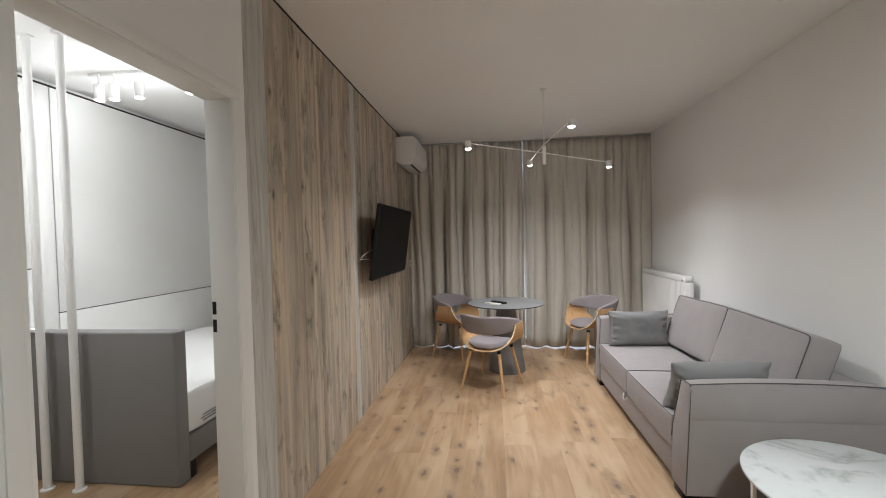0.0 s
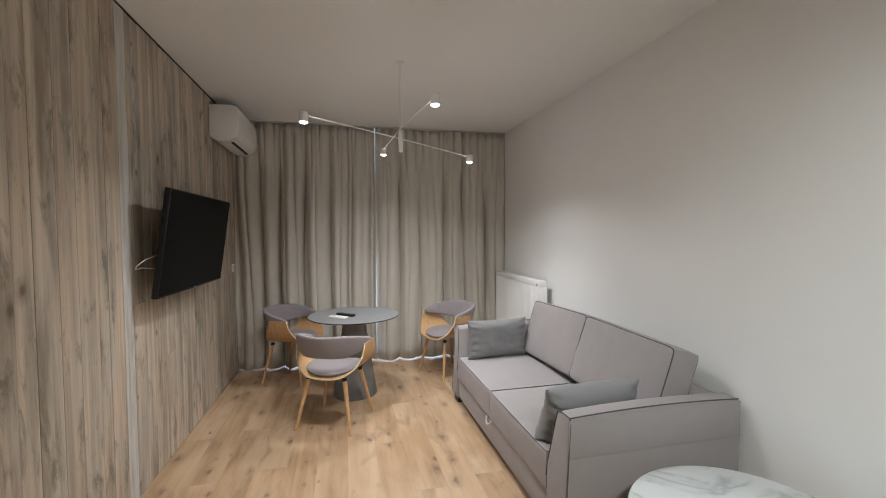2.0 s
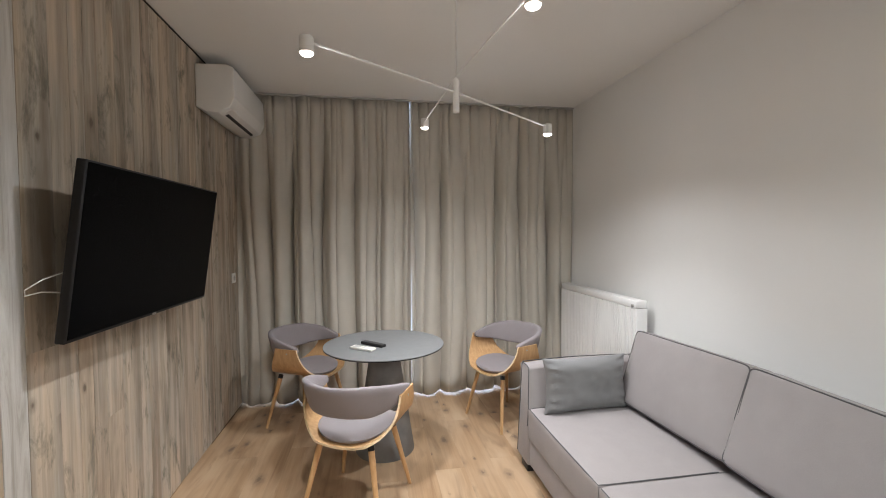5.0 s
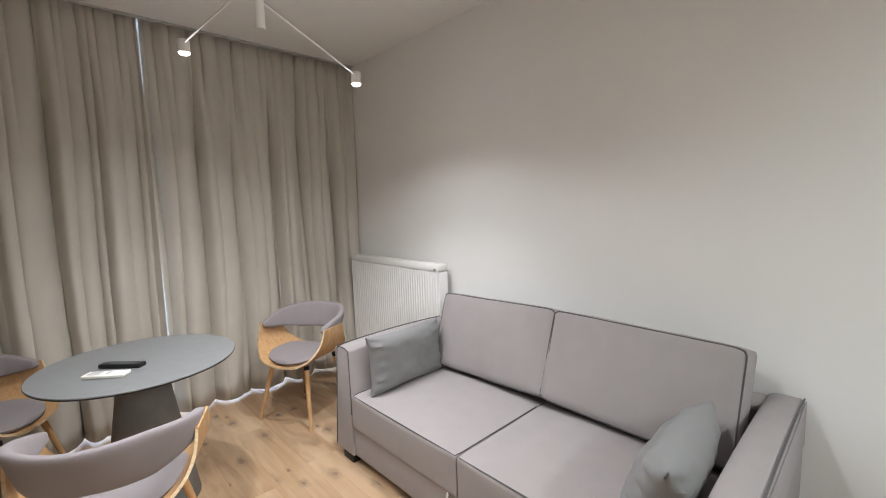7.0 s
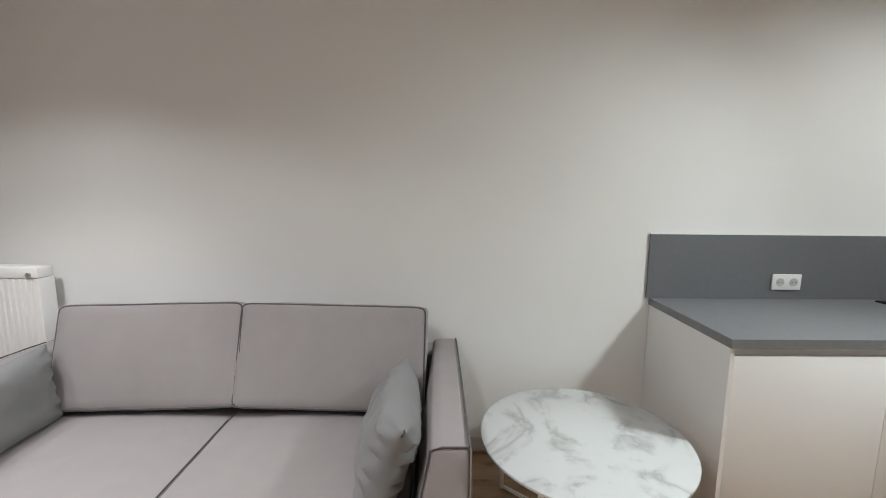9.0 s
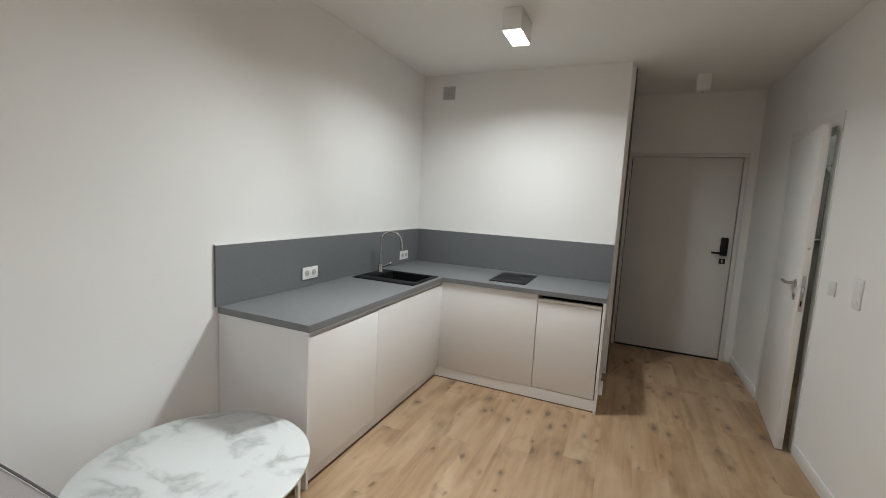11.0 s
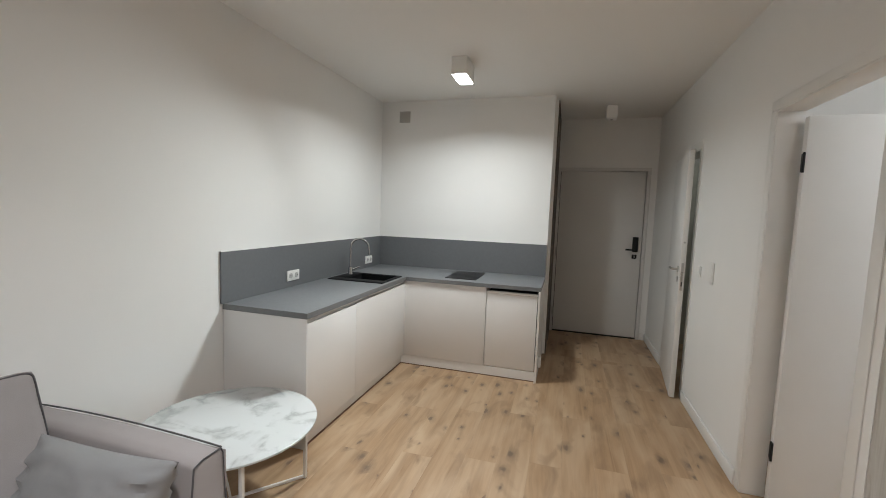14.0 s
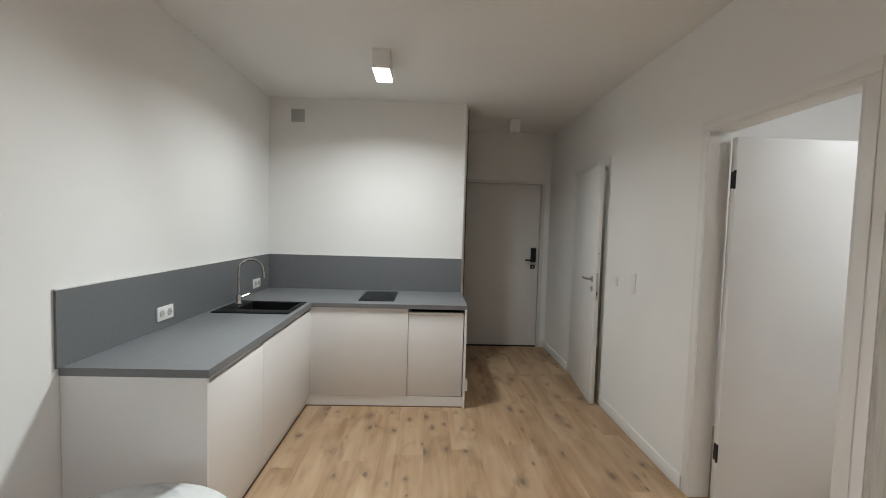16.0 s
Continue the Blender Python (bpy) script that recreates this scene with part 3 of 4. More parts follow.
# ---- television ----
tv = thing("television", (XW, 3.966, 1.449), "black flat television, off, on a wall arm", "television")
tilt = Matrix.Rotation(radians(-1.8), 4, "Z") @ Matrix.Rotation(radians(8.0), 4, "Y")
bm = boxed((-0.030, -0.555, -0.318), (0.004, 0.555, 0.318), 0.006, 3)
bmesh.ops.transform(bm, matrix=Matrix.Translation((0.180, 0, 0)) @ tilt, verts=bm.verts)
case = part("casing", bm, BLACK, tv, "black plastic casing with thin bezel")
bm = boxed((0.0042, -0.546, -0.304), (0.0056, 0.546, 0.310))
bmesh.ops.transform(bm, matrix=Matrix.Translation((0.180, 0, 0)) @ tilt, verts=bm.verts)
part("screen", bm, SCREEN, case, "glossy black screen", False)
bm = boxed((0.004, -0.014, -0.3175), (0.0065, 0.014, -0.308))
bmesh.ops.transform(bm, matrix=Matrix.Translation((0.180, 0, 0)) @ tilt, verts=bm.verts)
part("badge", bm, STEEL, case, "small plain metal badge")
bm = boxed((-0.062, -0.26, -0.25), (-0.030, 0.26, 0.12), 0.012)
bmesh.ops.transform(bm, matrix=Matrix.Translation((0.180, 0, 0)) @ tilt, verts=bm.verts)
part("rear_cover", bm, BLACK, tv)
bm = boxed((0, -0.10, -0.12), (0.012, 0.10, 0.12))
box(bm, (0.012, -0.03, -0.03), (0.128, 0.03, 0.03))
part("wall_bracket", bm, BLACK, tv)
part("cable", tube([(0.10, -0.44, -0.06), (0.07, -0.56, -0.09), (0.045, -0.600, -0.120), (0.035, -0.585, -0.140), (0.045, -0.53, -0.135), (0.09, -0.45, -0.150)], 0.0024, 8), WHITE_PLASTIC, tv, "loose white cable")

# ---- air conditioner ----
ac = thing("air_conditioner", (XW, 4.885, 2.37), "white wall-mounted air conditioner", "air conditioner")
prof = [(0.0, 0.0), (0.0, 0.285), (0.20, 0.290), (0.240, 0.270), (0.245, 0.07), (0.215, 0.005), (0.14, -0.035), (0.06, -0.03)]
bm = prism([(a, b) for a, b in prof], "y", 0.0, 0.80, 0.006)
part("body", bm, WHITE_PLASTIC, ac, "", True, 30)
part("outlet_slot", prism([(0.152, -0.0245), (0.172, -0.0140), (0.174, -0.0185), (0.154, -0.0300)], "y", 0.10, 0.72), BLACK, ac, "dark air outlet slot", False)
flap = prism([(0.178, -0.0140), (0.213, 0.0050), (0.2155, 0.0010), (0.180, -0.0190)], "y", 0.04, 0.77)
part("flap", flap, WHITE_PLASTIC, ac, "", False)

# ---- curtains ----


def curtain(name, x0, x1, seed, lean):
    rows, cols = 22, int((x1 - x0) * 190)
    bm = bmesh.new()
    grid = []
    for j in range(rows + 1):
        f = j / rows
        z = 0.014 + f * (2.7185 - 0.014)
        line = []
        for i in range(cols + 1):
            u = i / cols
            s = x0 + u * (x1 - x0)
            ph = s * math.tau / 0.262 + 4.6 * noise.noise((s * 1.6, seed, 0)) + 1.3 * noise.noise((s * 2.2, seed, z * 0.5))
            lobe = abs(math.sin(ph / 2)) ** 0.62
            top = max(0.0, min(1.0, (f - 0.62) / 0.36))
            top = top * top * (3 - 2 * top)
            big = (1.0 - 2.0 * lobe) * (0.84 + 0.75 * noise.noise((s * 2.9, 5 + seed, z * 0.30))) * (1 - 0.80 * top)
            small = 1.0 - 2.0 * abs(math.sin(s * math.pi / 0.121 + 2.6 * noise.noise((s * 1.9, 9 + seed, z * 0.40)))) ** 0.7
            fine = small * (0.19 + 0.32 * noise.noise((s * 4, 2 + seed, z * 0.3))) * (1 - 0.5 * top) + 0.16 * noise.noise((s * 9, seed, z * 0.5))
            amp = 0.074
            pleat = 0.016 * (1.0 - 2.0 * abs(math.sin(s * math.pi / 0.098)) ** 0.5) * top
            edge = lean * 0.0035 * (u if lean > 0 else u - 1) ** 4 * math.sin(f * 7 + 3.4)
            hem = 0.012 * noise.noise((s * 5, seed, 3.0)) * (1 - f) ** 6
            line.append(bm.verts.new((s + edge + 0.012 * math.cos(ph) * (1 - f * 0.5) * min(1.0, 40 * (s - x0), 40 * (x1 - s)), YC - 0.01 + amp * (big + fine) + pleat, z + hem)))
        grid.append(line)
    for a, b in zip(grid, grid[1:]):
        for i in range(cols):
            bm.faces.new((a[i], a[i + 1], b[i + 1], b[i]))
    ob = solid(name, bm, CURTAIN, "floor-length grey-beige linen curtain, drawn shut", "curtain", "window curtains")
    mod = ob.modifiers.new("cloth", "SOLIDIFY")
    mod.thickness, mod.offset = 0.002, 0
    return ob


curtain("curtain", XW - 0.002, 0.507, 1.0, 1)
curtain("curtain", 0.5135, XE + 0.001, 7.0, -1)
rail = thing("curtain_rail", (0.55, YC, H), "slim grey ceiling curtain rail", "curtain rail")
for x0, x1 in ((-1.545, 0.09), (0.094, 1.558)):
    part("rail_length", boxed((x0, -0.055, -0.011), (x1, 0.045, 0), 0.002), GREY_PLASTIC, rail)

# ---- radiator ----
r = thing("radiator", (XE - 0.145, 5.03, 0.145), "white panel radiator with vertical ribs", "radiator")
pts = []
y = -0.575
while y < 0.575:
    pts += [(0.0, y), (0.0, y + 0.013), (0.006, y + 0.018), (0.006, y + 0.024)]
    y += 0.0285
outline = [(a, b) for a, b in pts] + [(0.018, 0.578), (0.018, -0.578)]
part("front_panel", prism(outline, "z", 0.02, 0.83), WHITE_METAL, r, "", False)
part("rear_panel", boxed((0.060, -0.575, 0.02), (0.075, 0.575, 0.83), 0.004), WHITE_METAL, r)
part("top_grille", boxed((-0.003, -0.585, 0.832), (0.082, 0.585, 0.885), 0.006), WHITE_METAL, r)
for s in (-1, 1):
    part("side_cover", boxed((-0.003, s * 0.582 - 0.005, 0.0), (0.082, s * 0.582 + 0.005, 0.83), 0.002), WHITE_METAL, r)
part("bleed_valve", rodded((-0.012, -0.545, 0.848), (-0.003, -0.545, 0.848), 0.012, sides=16), STEEL, r, "steel bleed valve")
part("valve_pipe", tube([(0.04, -0.55, 0.03), (0.04, -0.60, 0.0), (0.04, -0.60, -0.145)], 0.008, 8), WHITE_METAL, r)
part("thermostat_head", lathe([(0.018, -0.045), (0.022, -0.04), (0.022, 0.03), (0.016, 0.035)], 20), BLACK, r).location = (0.03, -0.46, -0.04)
for yy in (-0.4, 0.4):
    part("wall_bracket", boxed((0.075, yy - 0.02, 0.1), (0.145, yy + 0.02, 0.75)), WHITE_METAL, r)

# ---- sofa ----
SX0, SX1, SY0, SY1, SEAT, ARM = 1.10, 2.080, 2.44, 4.45, 0.418, 0.652
so = thing("sofa", (1.59, 3.445, 0), "two-seat grey fabric sofa with dark piping", "sofa")
O = Vector((1.59, 3.445, 0))


def at_sofa(bm):
    bmesh.ops.translate(bm, verts=bm.verts, vec=-O)
    return bm


def arm_bow(x):
    """The soft upward bow of an arm's top from front to back."""
    u = (x - SX0) / (SX1 - SX0) * 2 - 1
    return 0.016 * max(0.0, 1 - u * u)


part("base", at_sofa(boxed((SX0 + 0.015, SY0 + 0.17, 0.05), (SX1, SY1 - 0.17, 0.235), 0.012, 3)), SOFA, so)
part("back_frame", at_sofa(boxed((1.93, SY0 + 0.10, 0.22), (SX1, SY1 - 0.10, 0.640), 0.03, 4)), SOFA, so)
for name, out, way in (("arm", SY0, 1), ("arm", SY1, -1)):
    face = [(out, 0.05), (out + way * 0.185, 0.05), (out + way * 0.175, 0.36), (out + way * 0.118, ARM - 0.012), (out + way * 0.090, ARM), (out + way * 0.012, ARM), (out, ARM - 0.012)]
    bm = prism(face, "x", SX0, SX1, 0.010)
    long_edges = [e for e in bm.edges if abs(e.verts[0].co.x - e.verts[1].co.x) > 0.5]
    bmesh.ops.subdivide_edges(bm, edges=long_edges, cuts=7, use_grid_fill=True)
    for v in bm.verts:
        if v.co.z > 0.5:
            v.co.z += arm_bow(v.co.x)
        if v.co.z > 0.3 and v.co.x < SX0 + 0.1:
            v.co.x += 0.10 * (v.co.z - 0.3) * 0.9
    arm = part("arm", at_sofa(bm), SOFA, so, "", True, 30)
    edge = []
    for a, z in ((out + way * 0.178, 0.30), (out + way * 0.170, 0.38), (out + way * 0.120, ARM - 0.008), (out + way * 0.085, ARM + 0.002), (out + way * 0.008, ARM + 0.002), (out - way * 0.002, ARM - 0.02), (out - way * 0.002, 0.06)):
        edge.append((SX0 + 0.002 + max(0, z - 0.3) * 0.09, a, z))
    part("side_panel", at_sofa(boxed((SX0 + 0.022, min(out, out - way * 0.004), 0.468), (SX1 - 0.004, max(out, out - way * 0.004), ARM - 0.006), 0.0018)), SOFA, arm)
    part("piping", at_sofa(tube(edge, 0.0031, 8)), PIPING, arm, "dark grey piping")
    part("piping", at_sofa(tube([(x, out + way * 0.004, ARM + 0.0015 + arm_bow(x)) for x in (SX0 + 0.035 + k * 0.0935 for k in range(11))], 0.0034, 8)), PIPING, arm, "dark grey piping")
for y0, y1 in ((SY0 + 0.180, 3.4436), (3.4444, SY1 - 0.180)):
    bm = cushion((0.86, y1 - y0, 0.195), 0.013, (0.006, 0.0, 0.016), 12, 0.002, y0)
    bmesh.ops.translate(bm, verts=bm.verts, vec=(SX0 + 0.432, (y0 + y1) / 2, 0.318))
    seat = part("seat_cushion", at_sofa(bm), SOFA, so)
    line = []
    for k in range(33):
        f = k / 32
        line.append((SX0 + 0.010 - 0.004 * math.sin(f * math.pi), y0 + 0.012 + f * (y1 - y0 - 0.024), 0.4095 + 0.003 * math.sin(f * math.pi)))
    line = [(1.70, y0 + 0.005, 0.412), (SX0 + 0.05, y0 + 0.005, 0.412)] + line + ([(SX0 + 0.05, y1 - 0.005, 0.412), (1.70, y1 - 0.005, 0.412)] if y0 > 3 else [])
    part("piping", at_sofa(tube(line, 0.0034, 8)), PIPING, seat, "dark grey piping")
for y0, y1, seed in ((2.585, 3.435, 1.0), (3.400, 4.235, 2.0)):
    bm = cushion((0.17, y1 - y0 - 0.01, 0.46), 0.020, (0.026, 0.004, 0.004), 14, 0.004, seed)
    m = Matrix.Translation((1.834, (y0 + y1) / 2, 0.655)) @ Matrix.Rotation(radians(18), 4, "Y") @ Matrix.Rotation(radians(1.0 if seed == 1.0 else -1.5), 4, "X")
    bmesh.ops.transform(bm, matrix=m, verts=bm.verts)
    back = part("back_cushion", at_sofa(bm), SOFA, so)
    for x in (-0.079, 0.079):
        hw, hh = (y1 - y0) / 2 - 0.012, 0.224
        loop = []
        for k in range(64):
            a = k * math.tau / 64
            ca, sa = math.cos(a), math.sin(a)
            loop.append(m @ Vector((x * (1 + 0.02 * abs(ca * sa)), hw * math.copysign(abs(ca) ** 0.09, ca), hh * math.copysign(abs(sa) ** 0.09, sa))))
        part("piping", at_sofa(tube(loop, 0.0036, 6, True)), PIPING, back, "dark grey piping")
for x in (SX0 + 0.008, SX1 - 0.10):
    for y in (SY0 + 0.06, SY1 - 0.165):
        part("foot", at_sofa(boxed((x, y, 0), (x + 0.09, y + 0.105, 0.052), 0.004)), BLACK, so, "black block foot")
loop = [(SX0 + 0.014, 3.395, 0.222), (SX0 - 0.004, 3.400, 0.204), (SX0 - 0.014, 3.425, 0.188), (SX0 - 0.016, 3.455, 0.184), (SX0 - 0.012, 3.490, 0.190), (SX0 - 0.002, 3.515, 0.206), (SX0 + 0.014, 3.520, 0.222)]
strap = tube(loop, 0.008, 8)
for v in strap.verts:
    v.co.x = SX0 + (v.co.x - SX0) * 0.8
    v.co.y = 3.4575 + (v.co.y - 3.4575) * 0.75
part("pull_loop", at_sofa(strap), WEBBING, so, "pale webbing pull loop")


def throw_pillow(at, rot, seed, fat):
    """A stuffed pillow, 0.56 x 0.34 m: two bulging faces that meet in a seam with drawn-out corners and gathered ends."""
    nu, nv, lx, ly = 44, 30, 0.278, 0.166
    bm = bmesh.new()
    sheets = []
    for side in (1, -1):
        rows = []
        for i in range(nu + 1):
            u = math.sin((i / nu - 0.5) * math.pi)
            line = []
            for j in range(nv + 1):
                v = math.sin((j / nv - 0.5) * math.pi)
                x = lx * u * (1 - 0.085 * (1 - v * v))
                y = ly * v * (1 - 0.075 * (1 - u * u))
                h = fat * max(0.0, 1 - u ** 4) ** 0.52 * max(0.0, 1 - v ** 4) ** 0.58
                end = min(1.0, abs(u) ** 7 * 3)
                h *= 1 + end * 0.22 * math.sin(v * 17 + seed + 3 * noise.noise((u * 3, v * 2, seed)))
                h *= 1 + 0.16 * noise.noise((u * 2.2 + seed, v * 2.2, side)) + 0.07 * noise.noise((u * 6, v * 5, seed + side))
                line.append(bm.verts.new((x, y, side * (h + 0.0015))))
            rows.append(line)
        sheets.append(rows)
        for a, c in zip(rows, rows[1:]):
            for j in range(nv):
                bm.faces.new((a[j], a[j + 1], c[j + 1], c[j]))
    bmesh.ops.remove_doubles(bm, verts=bm.verts, dist=0.0035)
    ob = solid("throw_pillow", bm, PILLOW, "slate grey throw pillow leaning on the sofa arm", "pillow", "sofa pillows")
    ob.matrix_world = pose(*at, *rot)
    return ob


throw_pillow((1.440, 4.180, 0.582), (84, 0, 2), 3.0, 0.062)
throw_pillow((1.385, 2.710, 0.562), (112, 0, 3), 8.0, 0.088)

# ---- coffee table ----
ct = thing("coffee_table", (1.577, 1.939, 0), "round white marble coffee table on white frame", "coffee table")
part("tabletop", lathe([(0.412, 0.408), (0.418, 0.410), (0.418, 0.419), (0.415, 0.421)], 96), MARBLE, ct, "white marble top with grey veins")
ring = [(0.385 * math.cos(k * math.tau / 64), 0.385 * math.sin(k * math.tau / 64), 0.399) for k in range(64)]
part("top_ring", tube(ring, 0.008, 8, True), WHITE_METAL, ct)
corners = [Vector((0.374 * math.cos(radians(a)), 0.374 * math.sin(radians(a)), 0)) for a in (50, 140, 230, 320)]
for p in corners:
    part("leg", boxed((p.x - 0.009, p.y - 0.009, 0), (p.x + 0.009, p.y + 0.009, 0.40), 0.002), WHITE_METAL, ct)
for a, b in ((0, 2), (1, 3)):
    bm = tube([corners[a] + Vector((0, 0, 0.010 + 0.0005 * a)), corners[b] + Vector((0, 0, 0.010 + 0.0005 * a))], 0.009, 4)
    part("floor_bar", bm, WHITE_METAL, ct, "", False)

# ---- dining table ----
dt = thing("dining_table", (0.231, 4.745, 0), "round grey pedestal dining table", "dining table")
part("tabletop", lathe([(0.405, 0.737), (0.414, 0.7385), (0.4150, 0.7425), (0.4135, 0.7445)], 96), GREY_TABLE, dt)
part("rim", lathe([(0.404, 0.7320), (0.4125, 0.7325), (0.4158, 0.7375), (0.4152, 0.7380)], 96), BLACK, dt, "thin black edge")
part("pedestal", lathe([(0.200, 0.0), (0.203, 0.006), (0.095, 0.726), (0.095, 0.7315)], 64), GREY_BASE, dt, "grey conical pedestal")
rc = thing("remote_control", (0.155, 4.700, 0.7450), "black remote control on the dining table", "remote control", turn=45)
part("body", boxed((-0.024, -0.10, 0), (0.024, 0.10, 0.020), 0.007, 3), BLACK, rc)
for k in range(8):
    for j in (-1, 0, 1):
        part("button", boxed((j * 0.013 - 0.004, -0.07 + k * 0.018, 0.0195), (j * 0.013 + 0.004, -0.060 + k * 0.018, 0.0215)), INK, rc)
rc2 = thing("remote_control", (0.088, 4.610, 0.7450), "cream air conditioner remote on the dining table", "remote control", turn=52)
part("body", boxed((-0.030, -0.088, 0), (0.030, 0.088, 0.016), 0.005, 3), PAPER, rc2)
part("display", boxed((-0.022, 0.02, 0.0158), (0.022, 0.07, 0.0168)), GREY_PLASTIC, rc2, "grey display")
part("button", boxed((-0.012, -0.02, 0.0158), (0.012, -0.005, 0.0175)), GREY_PLASTIC, rc2)

# ---- dining chairs ----


def dining_chair():
    ch = thing("dining_chair", (0, 0, 0), "grey upholstered armchair with bent beech shell", "chair", "chairs round the table")
    for sx in (-1, 1):
        for sy in (-1, 1):
            a, b = Vector((sx * 0.225, sy * 0.225, 0)), Vector((sx * 0.145, sy * 0.145, 0.405))
            leg = part("leg", rodded(a, a.lerp(b, 0.94), 0.0105, 0.0175, 14), BEECH, ch, "tapered beech leg")
            part("leg_cap", rodded(a.lerp(b, 0.94), b, 0.0178, 0.0185, 14), BLACK, leg, "black leg collar")
    # bent shell: a strip that runs under the seat and rises into both arms
    bm = bmesh.new()
    n, m, th = 48, 10, 0.012
    outer, inner = [], []
    for i in range(n + 1):
        u = i / n * 2 - 1
        s = abs(u)
        a = u * math.pi / 2
        ca, sa = math.cos(a), math.sin(a)
        x = 0.289 * math.copysign(abs(sa) ** 0.86, sa)
        z = 0.655 - 0.255 * abs(ca) ** 0.74
        q = max(0.0, (s - 0.30) / 0.70)
        back, front = -0.215 + 0.140 * q ** 0.9, 0.238 - 0.125 * q ** 1.1
        nx, nz = -sa * 0.9, abs(ca)
        ln = max(1e-6, math.hypot(nx, nz))
        row_o, row_i = [], []
        for j in range(m + 1):
            y = back + (front - back) * j / m
            row_o.append(bm.verts.new((x, y, z)))
            row_i.append(bm.verts.new((x + nx / ln * th, y, z + nz / ln * th)))
        outer.append(row_o)
        inner.append(row_i)
    for i in range(n):
        for j in range(m):
            bm.faces.new((outer[i][j], outer[i][j + 1], outer[i + 1][j + 1], outer[i + 1][j]))
            bm.faces.new((inner[i][j], inner[i + 1][j], inner[i + 1][j + 1], inner[i][j + 1]))
        for j in (0, m):
            bm.faces.new((outer[i][j], outer[i + 1][j], inner[i + 1][j], inner[i][j]))
    for i in (0, n):
        for j in range(m):
            bm.faces.new((outer[i][j], inner[i][j], inner[i][j + 1], outer[i][j + 1]))
    shell = part("shell", bm, BEECH, ch, "bent beech plywood shell", True, 50)
    shell.data.materials.append(PLY_EDGE)
    for poly in shell.data.polygons:
        if abs(poly.normal.y) > 0.7:
            poly.material_index = 1
    # seat pad
    bm = bmesh.new()
    prof = [(0.0, 0.040), (0.12, 0.040), (0.18, 0.034), (0.200, 0.018), (0.196, 0.004), (0.18, 0.0)]
    rings = []
    for rr, zz in prof[1:]:
        rings.append([bm.verts.new((rr * 1.07 * math.copysign(abs(math.cos(k * math.tau / 48)) ** 0.85, math.cos(k * math.tau / 48)), 0.012 + rr * 1.06 * math.copysign(abs(math.sin(k * math.tau / 48)) ** 0.85, math.sin(k * math.tau / 48)), 0.420 + zz + 0.030 * (rr / 0.2) ** 2 * abs(math.cos(k * math.tau / 48)) ** 2)) for k in range(48)])
    for a, b in zip(rings, rings[1:]):
        for k in range(48):
            bm.faces.new((a[k], b[k], b[(k + 1) % 48], a[(k + 1) % 48]))
    bm.faces.new(rings[0])
    bm.faces.new(rings[-1][::-1])
    part("seat", bm, CHAIR_CLOTH, ch, "grey upholstered seat pad", True, 70)
    # upholstered band that wraps the back and ends in both arms
    bm = bmesh.new()
    n, sec, rings = 60, 20, []
    for i in range(n + 1):
        u = i / n * 2 - 1
        a = u * radians(122)
        s = abs(u)
        cx, cy = 0.262 * math.sin(a), -0.245 * math.cos(a) - 0.01
        if s > 0.72:
            cx, cy = math.copysign(0.260, u), -0.245 * math.cos(radians(122 * 0.72)) * 0.6 + (s - 0.72) * 0.44 - 0.012
        top = 0.745 - 0.085 * max(0.0, (s - 0.30) / 0.70) ** 1.3
        low = 0.566 + 0.058 * max(0.0, (s - 0.35) / 0.65) ** 0.9
        hh, th = (top - low) / 2, 0.021
        out = Vector((math.sin(a), -math.cos(a), 0)) if s <= 0.72 else Vector((math.copysign(1, u), 0, 0))
        lean = 0.035 * (1 - s)
        ring = []
        for k in range(sec):
            b = k * math.tau / sec
            ew, eh = math.copysign(abs(math.cos(b)) ** 0.6, math.cos(b)), math.copysign(abs(math.sin(b)) ** 0.45, math.sin(b))
            end = 1.0 if 0 < i < n else 0.55
            ring.append(bm.verts.new(Vector((cx, cy, (top + low) / 2 + eh * hh * end)) + out * (ew * th * end + lean * eh)))
        rings.append(ring)
    for a, b in zip(rings, rings[1:]):
        for k in range(sec):
            bm.faces.new((a[k], a[(k + 1) % sec], b[(k + 1) % sec], b[k]))
    bm.faces.new(rings[0][::-1])
    bm.faces.new(rings[-1])
    part("backrest", bm, CHAIR_CLOTH, ch, "grey upholstered wrap-round backrest", True, 60)
    for sx in (-1, 1):
        part("screw", rodded((sx * 0.286, 0.03, 0.622), (sx * 0.291, 0.03, 0.622), 0.006, sides=12), STEEL, ch)
    return ch


chair = dining_chair()
chair.matrix_world = pose(0.066, 4.185, 0, 0, 0, -25)
copy_thing(chair, pose(-0.365, 5.30, 0, 0, 0, -119))
copy_thing(chair, pose(1.215, 5.08, 0, 0, 0, 113))

# ---- kitchen ----
KX, KY, TOP = 1.480, -0.185, 0.868
wt = thing("kitchen_worktop", (KX, KY, TOP - 0.036), "grey laminate corner worktop with two runs", "worktop")
for pieces in (((KX, XE - 0.002, 0.172, 1.432), (KX, 1.553, -0.142, 0.172), (1.942, XE - 0.002, -0.142, 0.172), (KX, XE - 0.002, YK + 0.002, -0.142)), ((XH + 0.003, KX - 0.0006, YK + 0.002, KY),)):
    bm = bmesh.new()
    for x0, x1, y0, y1 in pieces:
        box(bm, (x0 - KX, y0 - KY, 0), (x1 - KX, y1 - KY, 0.036))
    part("worktop_run", bm, WORKTOP, wt, "", False)
